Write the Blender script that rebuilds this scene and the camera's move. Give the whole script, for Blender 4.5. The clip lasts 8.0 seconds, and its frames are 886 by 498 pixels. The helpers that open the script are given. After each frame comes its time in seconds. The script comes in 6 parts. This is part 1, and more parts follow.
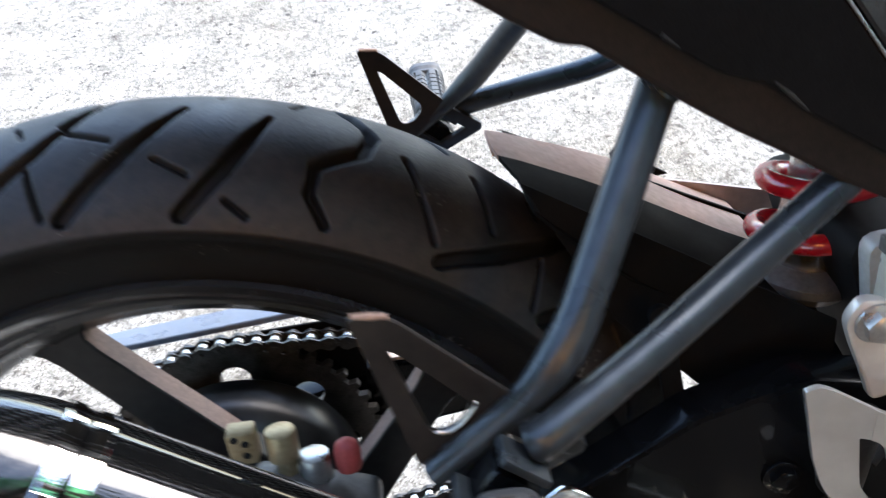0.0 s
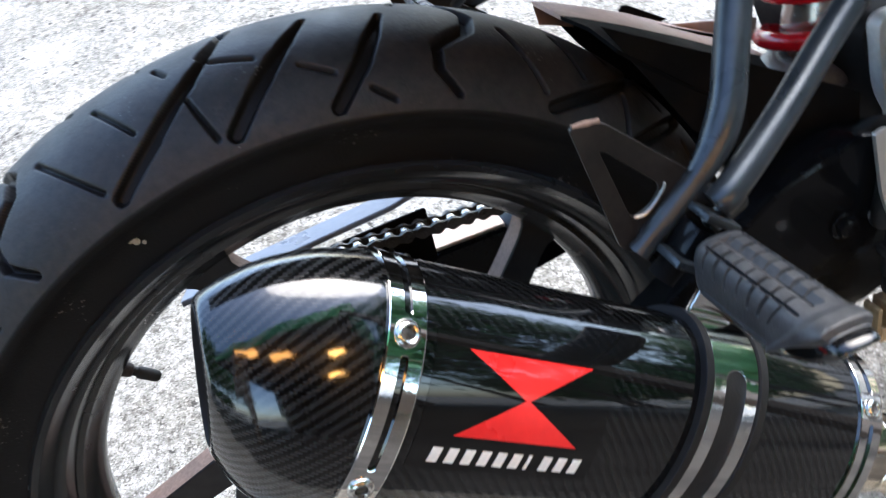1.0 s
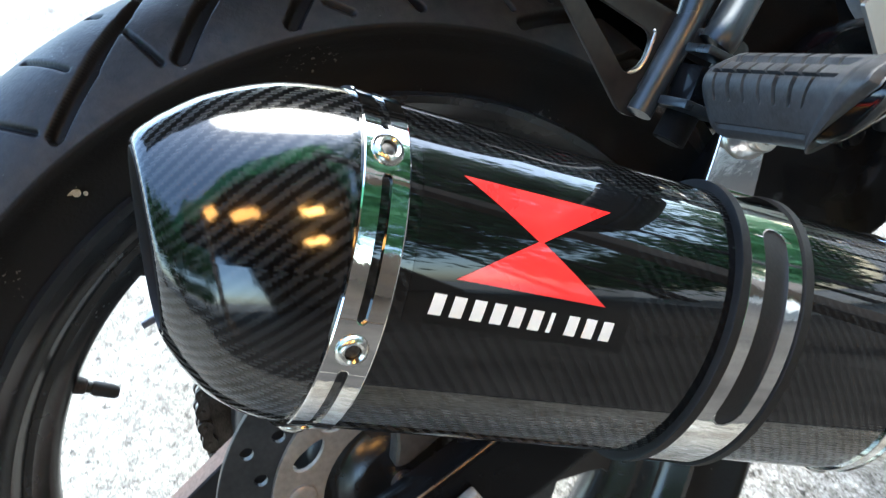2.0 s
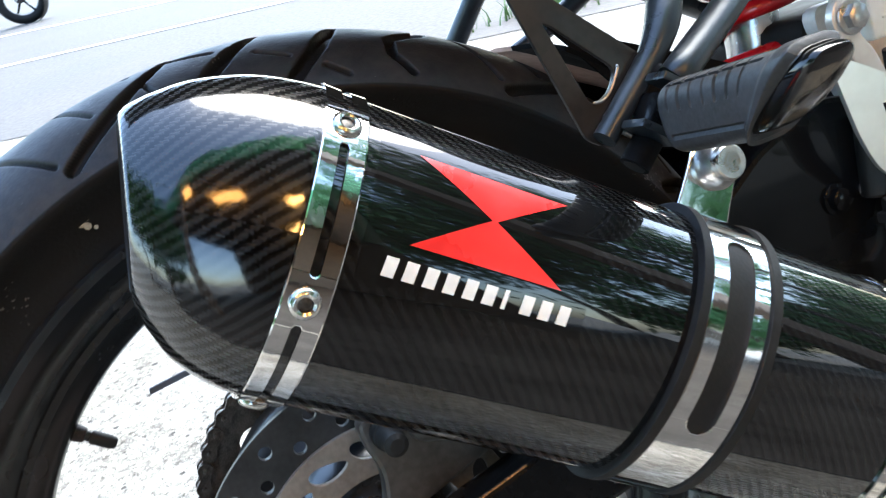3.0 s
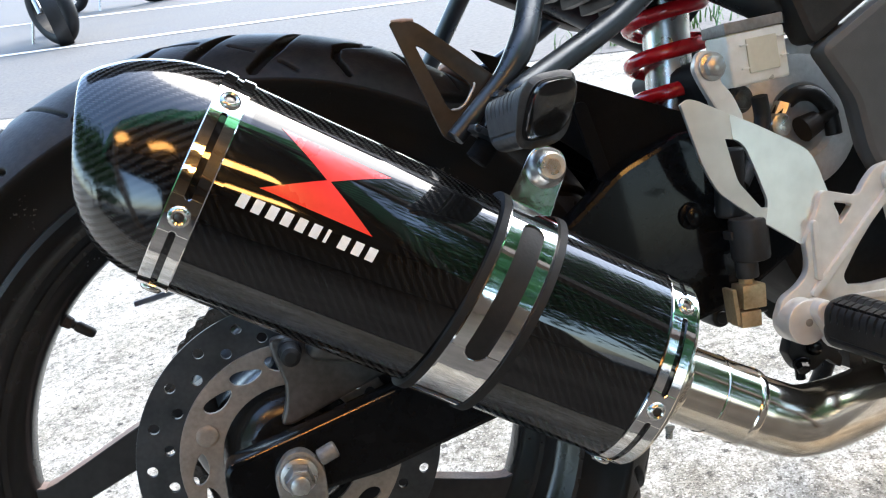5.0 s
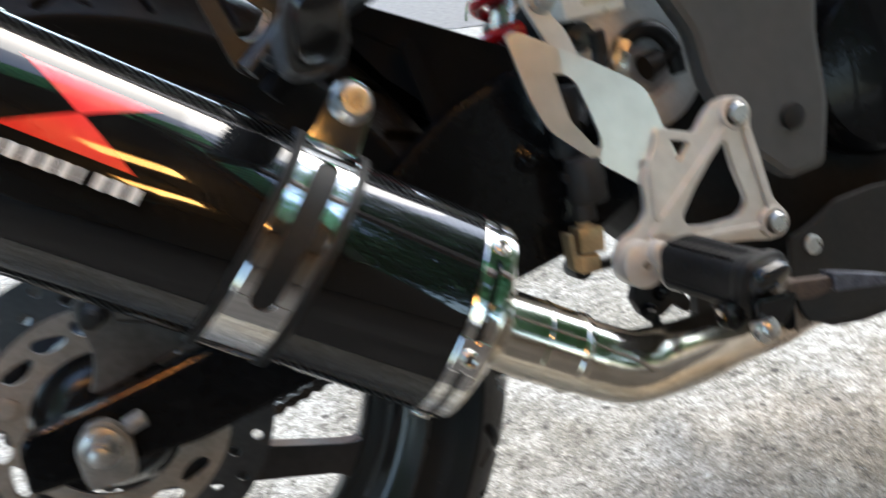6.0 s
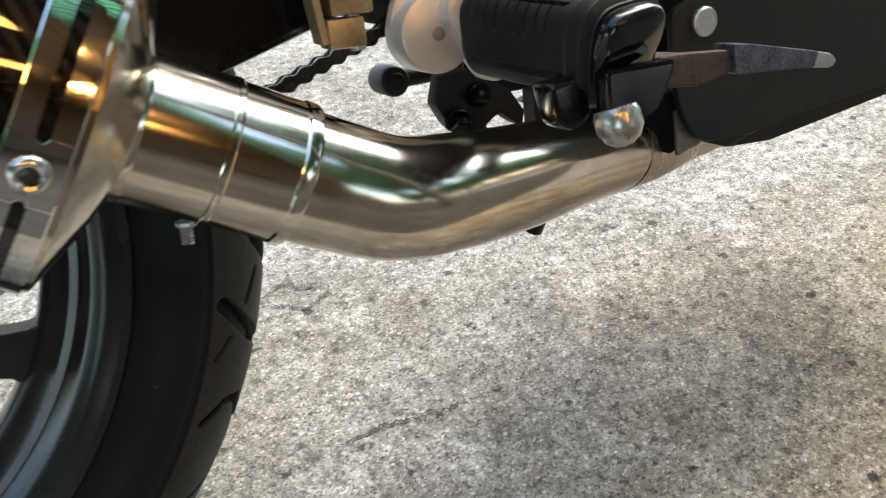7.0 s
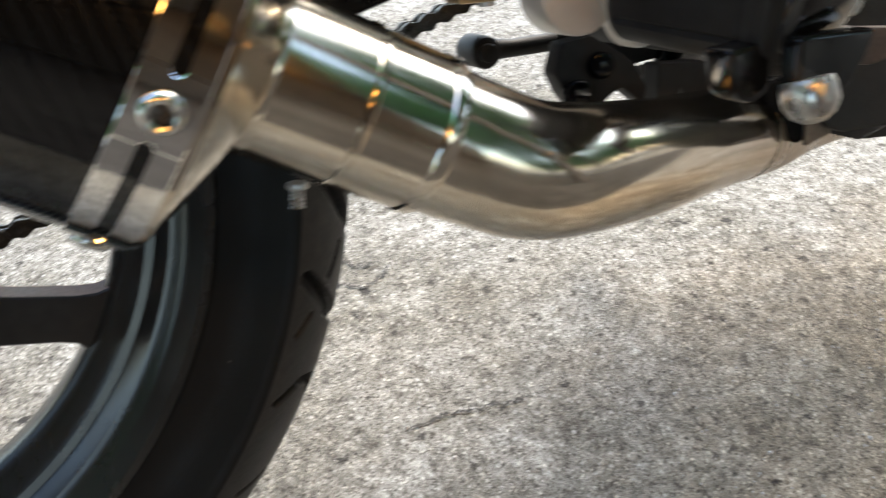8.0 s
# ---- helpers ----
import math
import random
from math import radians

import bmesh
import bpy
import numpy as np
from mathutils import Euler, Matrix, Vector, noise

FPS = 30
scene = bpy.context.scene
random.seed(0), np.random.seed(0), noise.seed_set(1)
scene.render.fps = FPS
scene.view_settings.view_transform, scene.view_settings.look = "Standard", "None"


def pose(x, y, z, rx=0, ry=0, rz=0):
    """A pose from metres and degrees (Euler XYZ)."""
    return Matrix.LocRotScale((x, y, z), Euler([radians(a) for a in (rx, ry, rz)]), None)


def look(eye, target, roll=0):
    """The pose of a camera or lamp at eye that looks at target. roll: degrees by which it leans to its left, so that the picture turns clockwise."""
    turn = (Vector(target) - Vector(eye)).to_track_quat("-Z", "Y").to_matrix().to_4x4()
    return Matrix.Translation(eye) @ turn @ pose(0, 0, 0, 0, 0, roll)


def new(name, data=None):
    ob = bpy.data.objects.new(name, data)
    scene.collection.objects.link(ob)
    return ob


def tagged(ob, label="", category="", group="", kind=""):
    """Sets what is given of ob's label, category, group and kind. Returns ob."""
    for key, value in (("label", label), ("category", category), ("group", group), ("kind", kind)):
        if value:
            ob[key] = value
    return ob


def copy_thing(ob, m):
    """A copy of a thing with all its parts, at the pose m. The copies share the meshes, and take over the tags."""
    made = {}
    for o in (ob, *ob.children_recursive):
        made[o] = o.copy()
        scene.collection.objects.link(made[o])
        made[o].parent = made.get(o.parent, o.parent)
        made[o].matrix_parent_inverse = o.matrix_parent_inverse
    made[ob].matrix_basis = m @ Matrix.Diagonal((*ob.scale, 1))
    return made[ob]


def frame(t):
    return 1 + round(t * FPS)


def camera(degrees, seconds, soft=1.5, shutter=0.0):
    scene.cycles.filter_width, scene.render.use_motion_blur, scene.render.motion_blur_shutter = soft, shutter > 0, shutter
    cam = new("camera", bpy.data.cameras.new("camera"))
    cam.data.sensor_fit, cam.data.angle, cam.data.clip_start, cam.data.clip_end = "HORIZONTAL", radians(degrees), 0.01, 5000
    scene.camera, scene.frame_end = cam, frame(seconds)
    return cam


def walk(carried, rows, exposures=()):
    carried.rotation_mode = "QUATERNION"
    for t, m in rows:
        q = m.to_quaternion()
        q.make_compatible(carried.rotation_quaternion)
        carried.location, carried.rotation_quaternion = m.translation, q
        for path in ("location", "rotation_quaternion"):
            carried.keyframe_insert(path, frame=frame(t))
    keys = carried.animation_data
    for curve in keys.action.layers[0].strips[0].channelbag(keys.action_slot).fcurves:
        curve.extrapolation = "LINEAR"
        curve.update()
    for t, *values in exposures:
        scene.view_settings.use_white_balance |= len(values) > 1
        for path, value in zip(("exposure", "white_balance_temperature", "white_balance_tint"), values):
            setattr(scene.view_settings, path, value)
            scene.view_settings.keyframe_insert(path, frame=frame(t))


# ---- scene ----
cam = camera(55.4, 8.0, soft=1.2, shutter=0.4)
PATH = [
    (0, (0.1457, -0.2997, 0.8202), (0.1671, 0.4272, 0.1338), -5.75),
    (0.3, (0.0840, -0.3040, 0.8770), (0.1375, 0.3663, 0.1614), -5.90),
    (0.5, (0.0473, -0.3137, 0.8732), (0.1006, 0.3620, 0.1379), -8.00),
    (1, (-0.0097, -0.3483, 0.8394), (0.1486, 0.3088, 0.1024), -10.75),
    (1.5, (-0.0221, -0.3532, 0.7886), (0.1817, 0.3164, 0.0743), -13.02),
    (1.7, (-0.0350, -0.3656, 0.7607), (0.1947, 0.3291, 0.0791), -13.66),
    (2.8, (-0.0576, -0.4159, 0.6578), (0.2369, 0.4450, 0.2428), -15.23),
    (3, (-0.0514, -0.4364, 0.6597), (0.2307, 0.4308, 0.2495), -14.18),
    (3.5, (-0.0496, -0.4883, 0.6675), (0.2066, 0.3928, 0.2700), -11.62),
    (4, (-0.0266, -0.5407, 0.6726), (0.2098, 0.3495, 0.2833), -10.10),
    (4.2, (-0.0084, -0.5581, 0.6654), (0.2227, 0.3333, 0.2756), -9.73),
    (5.3, (0.0263, -0.6023, 0.6617), (0.2103, 0.3053, 0.2842), -9.44),
    (5.5, (0.0342, -0.6078, 0.6630), (0.2252, 0.2975, 0.2835), -9.30),
    (5.8, (0.0601, -0.5902, 0.6603), (0.2860, 0.2860, 0.2346), -7.99),
    (6, (0.0929, -0.5886, 0.6185), (0.3508, 0.2839, 0.2034), -9.21),
    (6.2, (0.1287, -0.5720, 0.5736), (0.4239, 0.2754, 0.1324), -9.14),
    (6.3, (0.1477, -0.5477, 0.5604), (0.4528, 0.2759, 0.0824), -8.71),
    (6.5, (0.1728, -0.5195, 0.5176), (0.4905, 0.2801, 0.0080), -8.00),
    (7, (0.2259, -0.4476, 0.4734), (0.5471, 0.3167, -0.0858), -6.89),
    (7.5, (0.2503, -0.4178, 0.4555), (0.5699, 0.3382, -0.1158), -7.19),
    (8, (0.2006, -0.4087, 0.4557), (0.4932, 0.3599, -0.1132), -4.65),
]
EXPOSURES = [(0.0, 3.00, 6250, 9), (1.0, 2.90, 6100, 8), (1.5, 3.36, 5930, 0), (3.0, 3.30, 6170, 4), (3.5, 3.30, 6190, 3), (4.0, 3.08, 6300, 5), (5.5, 2.90, 6250, 6), (6.0, 2.68, 6400, 5), (6.5, 2.82, 6750, 6), (7.0, 2.50, 6850, 4), (8.0, 2.52, 6900, 6)]
walk(cam, [(t, look(eye, target, roll)) for t, eye, target, roll in PATH], EXPOSURES)

# ---- light ----
SUN_ELEVATION, SUN_TURN = 52.0, 54.0
world = bpy.data.worlds.new("sky")
scene.world = world
world.use_nodes = True
_wn = world.node_tree.nodes
_sky = _wn.new("ShaderNodeTexSky")
_sky.sky_type = "NISHITA"
_sky.sun_disc = False
_sky.sun_elevation = radians(SUN_ELEVATION)
_sky.sun_rotation = radians(SUN_TURN)
_sky.air_density, _sky.dust_density, _sky.ozone_density = 1.0, 2.0, 1.5
_bg = _wn["Background"]
_bg.inputs["Strength"].default_value = 0.15
world.node_tree.links.new(_sky.outputs["Color"], _bg.inputs["Color"])
sun_data = bpy.data.lights.new("sun", "SUN")
sun_data.energy, sun_data.angle, sun_data.color = 0.75, radians(50), (1.0, 0.91, 0.80)
sun = new("sun", sun_data)
sun.matrix_world = look((4.98, 3.62, 7.88), (0, 0, 0))


# ---- materials ----
def nodes_of(name):
    m = bpy.data.materials.new(name)
    m.use_nodes = True
    return m, m.node_tree.nodes, m.node_tree.links


def mat(name, low, high, rough=0.5, metal=0.0, scale=40.0, bump=0.0, bump_scale=None, rough_spread=0.1, coat=0.0, fine=6.0, stretch=None, transmission=0.0, spec=0.5):
    """Two-scale noise between two colours, with roughness that varies and a fine relief."""
    m, n, l = nodes_of(name)
    b = n["Principled BSDF"]
    co = n.new("ShaderNodeTexCoord")
    mp = n.new("ShaderNodeMapping")
    if stretch:
        mp.inputs["Scale"].default_value = stretch
    l.new(co.outputs["Object"], mp.inputs["Vector"])
    a, f = n.new("ShaderNodeTexNoise"), n.new("ShaderNodeTexNoise")
    a.inputs["Scale"].default_value, f.inputs["Scale"].default_value = scale, scale * fine
    a.inputs["Detail"].default_value = f.inputs["Detail"].default_value = 5
    for t in (a, f):
        l.new(mp.outputs["Vector"], t.inputs["Vector"])
    mixf = n.new("ShaderNodeMath")
    mixf.operation = "MULTIPLY_ADD"
    l.new(f.outputs["Fac"], mixf.inputs[0])
    mixf.inputs[1].default_value = 0.5
    half = n.new("ShaderNodeMath")
    half.operation = "MULTIPLY"
    l.new(a.outputs["Fac"], half.inputs[0])
    half.inputs[1].default_value = 0.5
    l.new(half.outputs[0], mixf.inputs[2])
    ramp = n.new("ShaderNodeValToRGB")
    ramp.color_ramp.elements[0].position, ramp.color_ramp.elements[1].position = 0.36, 0.64
    ramp.color_ramp.elements[0].color, ramp.color_ramp.elements[1].color = (*low, 1), (*high, 1)
    l.new(mixf.outputs[0], ramp.inputs["Fac"])
    l.new(ramp.outputs["Color"], b.inputs["Base Color"])
    rr = n.new("ShaderNodeMapRange")
    rr.inputs["To Min"].default_value, rr.inputs["To Max"].default_value = max(0.02, rough - rough_spread), min(1, rough + rough_spread)
    rr.inputs["From Min"].default_value, rr.inputs["From Max"].default_value = 0.3, 0.7
    l.new(a.outputs["Fac"], rr.inputs["Value"])
    l.new(rr.outputs["Result"], b.inputs["Roughness"])
    b.inputs["Metallic"].default_value = metal
    b.inputs["Coat Weight"].default_value = coat
    b.inputs["Specular IOR Level"].default_value = spec
    b.inputs["Coat Roughness"].default_value = 0.04
    b.inputs["Transmission Weight"].default_value = transmission
    if bump:
        bn, bp = n.new("ShaderNodeTexNoise"), n.new("ShaderNodeBump")
        bn.inputs["Scale"].default_value = bump_scale or scale * 8
        bn.inputs["Detail"].default_value = 4
        bp.inputs["Strength"].default_value, bp.inputs["Distance"].default_value = bump, 0.001
        l.new(mp.outputs["Vector"], bn.inputs["Vector"])
        l.new(bn.outputs["Fac"], bp.inputs["Height"])
        l.new(bp.outputs["Normal"], b.inputs["Normal"])
    return m


def carbon_material(lacquer=0.02, ripple=0.0, gloss=1.62, sheen=0.07, tow=0.007):
    """Black 2x2 twill under a clear coat; the weave lies in the surface's own metres."""
    m, n, l = nodes_of("carbon_weave")
    cn, cb = n.new("ShaderNodeTexNoise"), n.new("ShaderNodeBump")
    co = n.new("ShaderNodeTexCoord")
    l.new(co.outputs["Object"], cn.inputs["Vector"])
    cn.inputs["Scale"].default_value, cn.inputs["Detail"].default_value = 160.0, 2.0
    cb.inputs["Strength"].default_value, cb.inputs["Distance"].default_value = ripple, 0.001
    l.new(cn.outputs["Fac"], cb.inputs["Height"])
    l.new(cb.outputs["Normal"], n["Principled BSDF"].inputs["Coat Normal"])
    b = n["Principled BSDF"]
    uv = n.new("ShaderNodeUVMap")
    sep = n.new("ShaderNodeSeparateXYZ")
    l.new(uv.outputs["UV"], sep.inputs[0])

    def math1(op, x, y=None):
        k = n.new("ShaderNodeMath")
        k.operation = op
        for i, v in enumerate((x, y)):
            if v is None:
                continue
            if hasattr(v, "links"):
                l.new(v, k.inputs[i])
            else:
                k.inputs[i].default_value = v
        return k.outputs[0]

    cell = 0.0015
    cu, cv = math1("DIVIDE", sep.outputs["X"], cell), math1("DIVIDE", sep.outputs["Y"], cell)
    fu, fv = math1("FLOOR", cu), math1("FLOOR", cv)
    over = math1("LESS_THAN", math1("FLOORED_MODULO", math1("ADD", fu, fv), 4.0), 1.5)
    # rounding of each tow across its width
    tu = math1("ABSOLUTE", math1("SUBTRACT", math1("FRACT", cu), 0.5))
    tv = math1("ABSOLUTE", math1("SUBTRACT", math1("FRACT", cv), 0.5))
    mixd = n.new("ShaderNodeMix")
    l.new(over, mixd.inputs["Factor"])
    l.new(tu, mixd.inputs["A"])
    l.new(tv, mixd.inputs["B"])
    height = math1("SUBTRACT", 0.5, mixd.outputs["Result"])
    col = n.new("ShaderNodeMix")
    col.data_type = "RGBA"
    l.new(over, col.inputs["Factor"])
    col.inputs[6].default_value, col.inputs[7].default_value = (0.001, 0.0011, 0.0012, 1), (tow, tow * 1.08, tow * 1.17, 1)
    l.new(col.outputs[2], b.inputs["Base Color"])
    ro = n.new("ShaderNodeMapRange")
    ro.inputs["To Min"].default_value, ro.inputs["To Max"].default_value = 0.42, 0.3
    l.new(over, ro.inputs["Value"])
    l.new(ro.outputs["Result"], b.inputs["Roughness"])
    bp = n.new("ShaderNodeBump")
    bp.inputs["Strength"].default_value, bp.inputs["Distance"].default_value = 0.3, 0.0003
    l.new(height, bp.inputs["Height"])
    l.new(bp.outputs["Normal"], b.inputs["Normal"])
    b.inputs["Coat Weight"].default_value, b.inputs["Coat Roughness"].default_value = 1.0, lacquer
    sp = n.new("ShaderNodeMapRange")
    sp.inputs["To Min"].default_value, sp.inputs["To Max"].default_value = 0.15 * sheen, 1.9 * sheen
    l.new(over, sp.inputs["Value"])
    l.new(sp.outputs["Result"], b.inputs["Specular IOR Level"])
    b.inputs["Coat IOR"].default_value = gloss
    return m


def concrete_material():
    """Worn exposed-aggregate concrete: pale paste, grey and tan stones, stains, pits."""
    m, n, l = nodes_of("worn_concrete")
    b = n["Principled BSDF"]
    co = n.new("ShaderNodeTexCoord")

    def noise_at(scale, detail=5.0, rough=0.6):
        t = n.new("ShaderNodeTexNoise")
        t.inputs["Scale"].default_value, t.inputs["Detail"].default_value, t.inputs["Roughness"].default_value = scale, detail, rough
        l.new(co.outputs["Object"], t.inputs["Vector"])
        return t.outputs["Fac"]

    def ramp_of(fac, stops):
        r = n.new("ShaderNodeValToRGB")
        e = r.color_ramp.elements
        e[0].position, e[0].color = stops[0][0], (*stops[0][1], 1)
        e[1].position, e[1].color = stops[-1][0], (*stops[-1][1], 1)
        for p, c in stops[1:-1]:
            e.new(p).color = (*c, 1)
        l.new(fac, r.inputs["Fac"])
        return r.outputs["Color"]

    def mix(kind, fac, x, y):
        k = n.new("ShaderNodeMix")
        k.data_type, k.blend_type = "RGBA", kind
        for i, v in ((0, fac), (6, x), (7, y)):
            if hasattr(v, "links"):
                l.new(v, k.inputs[i])
            else:
                k.inputs[i].default_value = v
        return k.outputs[2]

    def cells(scale):
        v = n.new("ShaderNodeTexVoronoi")
        v.inputs["Scale"].default_value = scale
        l.new(co.outputs["Object"], v.inputs["Vector"])
        sc = n.new("ShaderNodeSeparateColor")
        l.new(v.outputs["Color"], sc.inputs["Color"])
        return sc.outputs["Red"], v.outputs["Distance"]

    big, mid, small, grit = noise_at(2.3, 4), noise_at(11.0, 8, 0.72), noise_at(75.0, 5, 0.7), noise_at(480.0, 3, 0.7)
    paste = ramp_of(mid, [(0.30, (0.095, 0.086, 0.070)), (0.44, (0.185, 0.178, 0.158)), (0.55, (0.243, 0.238, 0.220)), (0.68, (0.37, 0.37, 0.352))])
    colour = mix("MULTIPLY", 1.0, paste, ramp_of(small, [(0.34, (0.30, 0.28, 0.25)), (0.42, (0.68, 0.66, 0.63)), (0.5, (0.97, 0.965, 0.955)), (0.58, (1.18, 1.18, 1.17)), (0.68, (1.5, 1.49, 1.47))]))
    fine_r, fine_d = cells(520.0)
    colour = mix("MULTIPLY", 1.0, colour, ramp_of(fine_r, [(0.0, (0.32, 0.30, 0.27)), (0.2, (0.73, 0.71, 0.68)), (0.5, (0.98, 0.97, 0.95)), (0.88, (1.15, 1.15, 1.14)), (1.0, (1.95, 1.94, 1.9))]))
    stone_r, stone_d = cells(150.0)
    stone = n.new("ShaderNodeMapRange")
    stone.inputs["From Min"].default_value, stone.inputs["From Max"].default_value = 0.22, 0.34
    stone.inputs["To Min"].default_value, stone.inputs["To Max"].default_value = 0.55, 0.0
    l.new(stone_d, stone.inputs["Value"])
    stones = ramp_of(stone_r, [(0.0, (0.11, 0.098, 0.085)), (0.25, (0.24, 0.225, 0.2)), (0.6, (0.36, 0.345, 0.32)), (1.0, (0.55, 0.54, 0.51))])
    colour = mix("MIX", stone.outputs["Result"], colour, stones)
    colour = mix("MULTIPLY", 0.8, colour, ramp_of(big, [(0.36, (0.74, 0.69, 0.60)), (0.5, (0.98, 0.97, 0.95)), (0.64, (1.14, 1.15, 1.15))]))
    pits = ramp_of(noise_at(33.0, 4, 0.55), [(0.285, (0.28, 0.26, 0.23)), (0.325, (1, 1, 1))])
    colour = mix("MULTIPLY", 0.9, colour, pits)
    def ragged(fac):
        """Breaks up the round outline of a pit."""
        k = n.new("ShaderNodeMath")
        k.operation = "MULTIPLY_ADD"
        l.new(torn, k.inputs[0])
        k.inputs[1].default_value = 0.9
        sub = n.new("ShaderNodeMath")
        sub.operation = "SUBTRACT"
        l.new(fac, sub.inputs[0])
        sub.inputs[1].default_value = 0.45
        l.new(sub.outputs[0], k.inputs[2])
        return k.outputs[0]

    torn = noise_at(160.0, 5, 0.7)
    # scattered dark pits a few millimetres wide
    pit_r, pit_d = cells(52.0)
    near = n.new("ShaderNodeMath")
    near.operation = "MULTIPLY_ADD"
    l.new(pit_r, near.inputs[0])
    near.inputs[1].default_value = 0.9
    l.new(pit_d, near.inputs[2])
    colour = mix("MULTIPLY", 0.95, colour, ramp_of(ragged(near.outputs[0]), [(0.23, (0.13, 0.115, 0.10)), (0.30, (1, 1, 1))]))
    chip_r, chip_d = cells(118.0)
    chip = n.new("ShaderNodeMath")
    chip.operation = "MULTIPLY_ADD"
    l.new(chip_r, chip.inputs[0])
    chip.inputs[1].default_value = 1.1
    l.new(chip_d, chip.inputs[2])
    colour = mix("MULTIPLY", 0.9, colour, ramp_of(ragged(chip.outputs[0]), [(0.17, (0.28, 0.26, 0.235)), (0.27, (1, 1, 1))]))
    # brown tint on the ground under the engine, with a ragged edge
    away, edge = n.new("ShaderNodeVectorMath"), n.new("ShaderNodeMath")
    away.operation = "DISTANCE"
    l.new(co.outputs["Object"], away.inputs[0])
    away.inputs[1].default_value = (0.70, -0.27, 0.0)
    edge.operation = "MULTIPLY_ADD"
    l.new(noise_at(7.0, 7, 0.75), edge.inputs[0])
    edge.inputs[1].default_value = 0.45
    l.new(away.outputs["Value"], edge.inputs[2])
    colour = mix("MULTIPLY", 1.0, colour, ramp_of(edge.outputs[0], [(0.32, (1.08, 0.91, 0.72)), (0.46, (1.08, 0.97, 0.84)), (0.62, (1.04, 1.04, 1.04))]))
    l.new(colour, b.inputs["Base Color"])
    b.inputs["Roughness"].default_value = 0.88
    h = n.new("ShaderNodeMath")
    h.operation = "MULTIPLY_ADD"
    l.new(small, h.inputs[0])
    h.inputs[1].default_value = 0.7
    l.new(grit, h.inputs[2])
    bp = n.new("ShaderNodeBump")
    bp.inputs["Strength"].default_value, bp.inputs["Distance"].default_value = 0.7, 0.003
    l.new(h.outputs[0], bp.inputs["Height"])
    l.new(bp.outputs["Normal"], b.inputs["Normal"])
    return m


def glow(name, colour, strength):
    m, n, l = nodes_of(name)
    b = n["Principled BSDF"]
    b.inputs["Base Color"].default_value = (*colour, 1)
    b.inputs["Emission Color"].default_value = (*colour, 1)
    b.inputs["Emission Strength"].default_value = strength
    return m


M_TREAD = mat("dusty_rubber", (0.0055, 0.0054, 0.0053), (0.0245, 0.0208, 0.0177), 0.55, scale=30, bump=0.25, bump_scale=500, spec=0.35)


def darken_grooves(m):
    """Blocks of the tread keep the dusty colour; grooves and side walls go near-black."""
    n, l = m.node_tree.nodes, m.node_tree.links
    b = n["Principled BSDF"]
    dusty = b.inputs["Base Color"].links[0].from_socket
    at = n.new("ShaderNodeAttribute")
    at.attribute_name = "on_block"
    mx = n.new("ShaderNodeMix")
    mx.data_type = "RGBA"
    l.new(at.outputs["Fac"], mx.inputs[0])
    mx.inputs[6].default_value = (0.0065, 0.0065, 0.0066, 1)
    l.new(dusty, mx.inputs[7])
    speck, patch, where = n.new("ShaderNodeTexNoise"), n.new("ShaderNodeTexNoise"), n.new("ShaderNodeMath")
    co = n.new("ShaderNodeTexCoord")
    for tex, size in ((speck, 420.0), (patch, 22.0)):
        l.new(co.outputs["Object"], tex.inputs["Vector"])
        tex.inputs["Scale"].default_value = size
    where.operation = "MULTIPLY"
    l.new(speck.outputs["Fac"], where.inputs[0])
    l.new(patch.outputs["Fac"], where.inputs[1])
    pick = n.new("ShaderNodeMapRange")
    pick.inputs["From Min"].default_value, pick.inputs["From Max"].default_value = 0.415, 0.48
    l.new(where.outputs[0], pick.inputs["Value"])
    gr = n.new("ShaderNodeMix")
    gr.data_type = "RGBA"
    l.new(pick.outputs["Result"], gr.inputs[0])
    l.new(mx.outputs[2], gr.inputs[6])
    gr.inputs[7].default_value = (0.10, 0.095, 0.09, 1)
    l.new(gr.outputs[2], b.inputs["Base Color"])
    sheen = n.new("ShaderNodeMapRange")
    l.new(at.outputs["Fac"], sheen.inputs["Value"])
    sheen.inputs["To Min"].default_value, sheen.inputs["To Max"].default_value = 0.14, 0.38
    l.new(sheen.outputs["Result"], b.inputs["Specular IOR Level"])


darken_grooves(M_TREAD)
M_SIDE = mat("black_rubber", (0.0045, 0.0045, 0.0046), (0.0098, 0.0094, 0.0092), 0.55, scale=35, bump=0.15, bump_scale=600, spec=0.3)
M_VALVE = mat("perished_valve_rubber", (0.012, 0.008, 0.007), (0.035, 0.024, 0.021), 0.6, scale=150, spec=0.25)
M_RIM = mat("black_wheel_paint", (0.008, 0.009, 0.0095), (0.016, 0.0165, 0.017), 0.24, scale=20, rough_spread=0.06, spec=0.5)
M_FRAME = mat("satin_frame_paint", (0.020, 0.0255, 0.031), (0.035, 0.043, 0.050), 0.30, metal=0.5, scale=25, bump=0.08, bump_scale=700)
M_ARM = mat("swingarm_paint", (0.0022, 0.0025, 0.003), (0.0045, 0.005, 0.0058), 0.24, scale=22, rough_spread=0.05, spec=0.08, coat=0.12)
M_PLASTIC = mat("black_plastic", (0.008, 0.008, 0.008), (0.016, 0.015, 0.014), 0.5, scale=40, bump=0.2, bump_scale=900, spec=0.3)
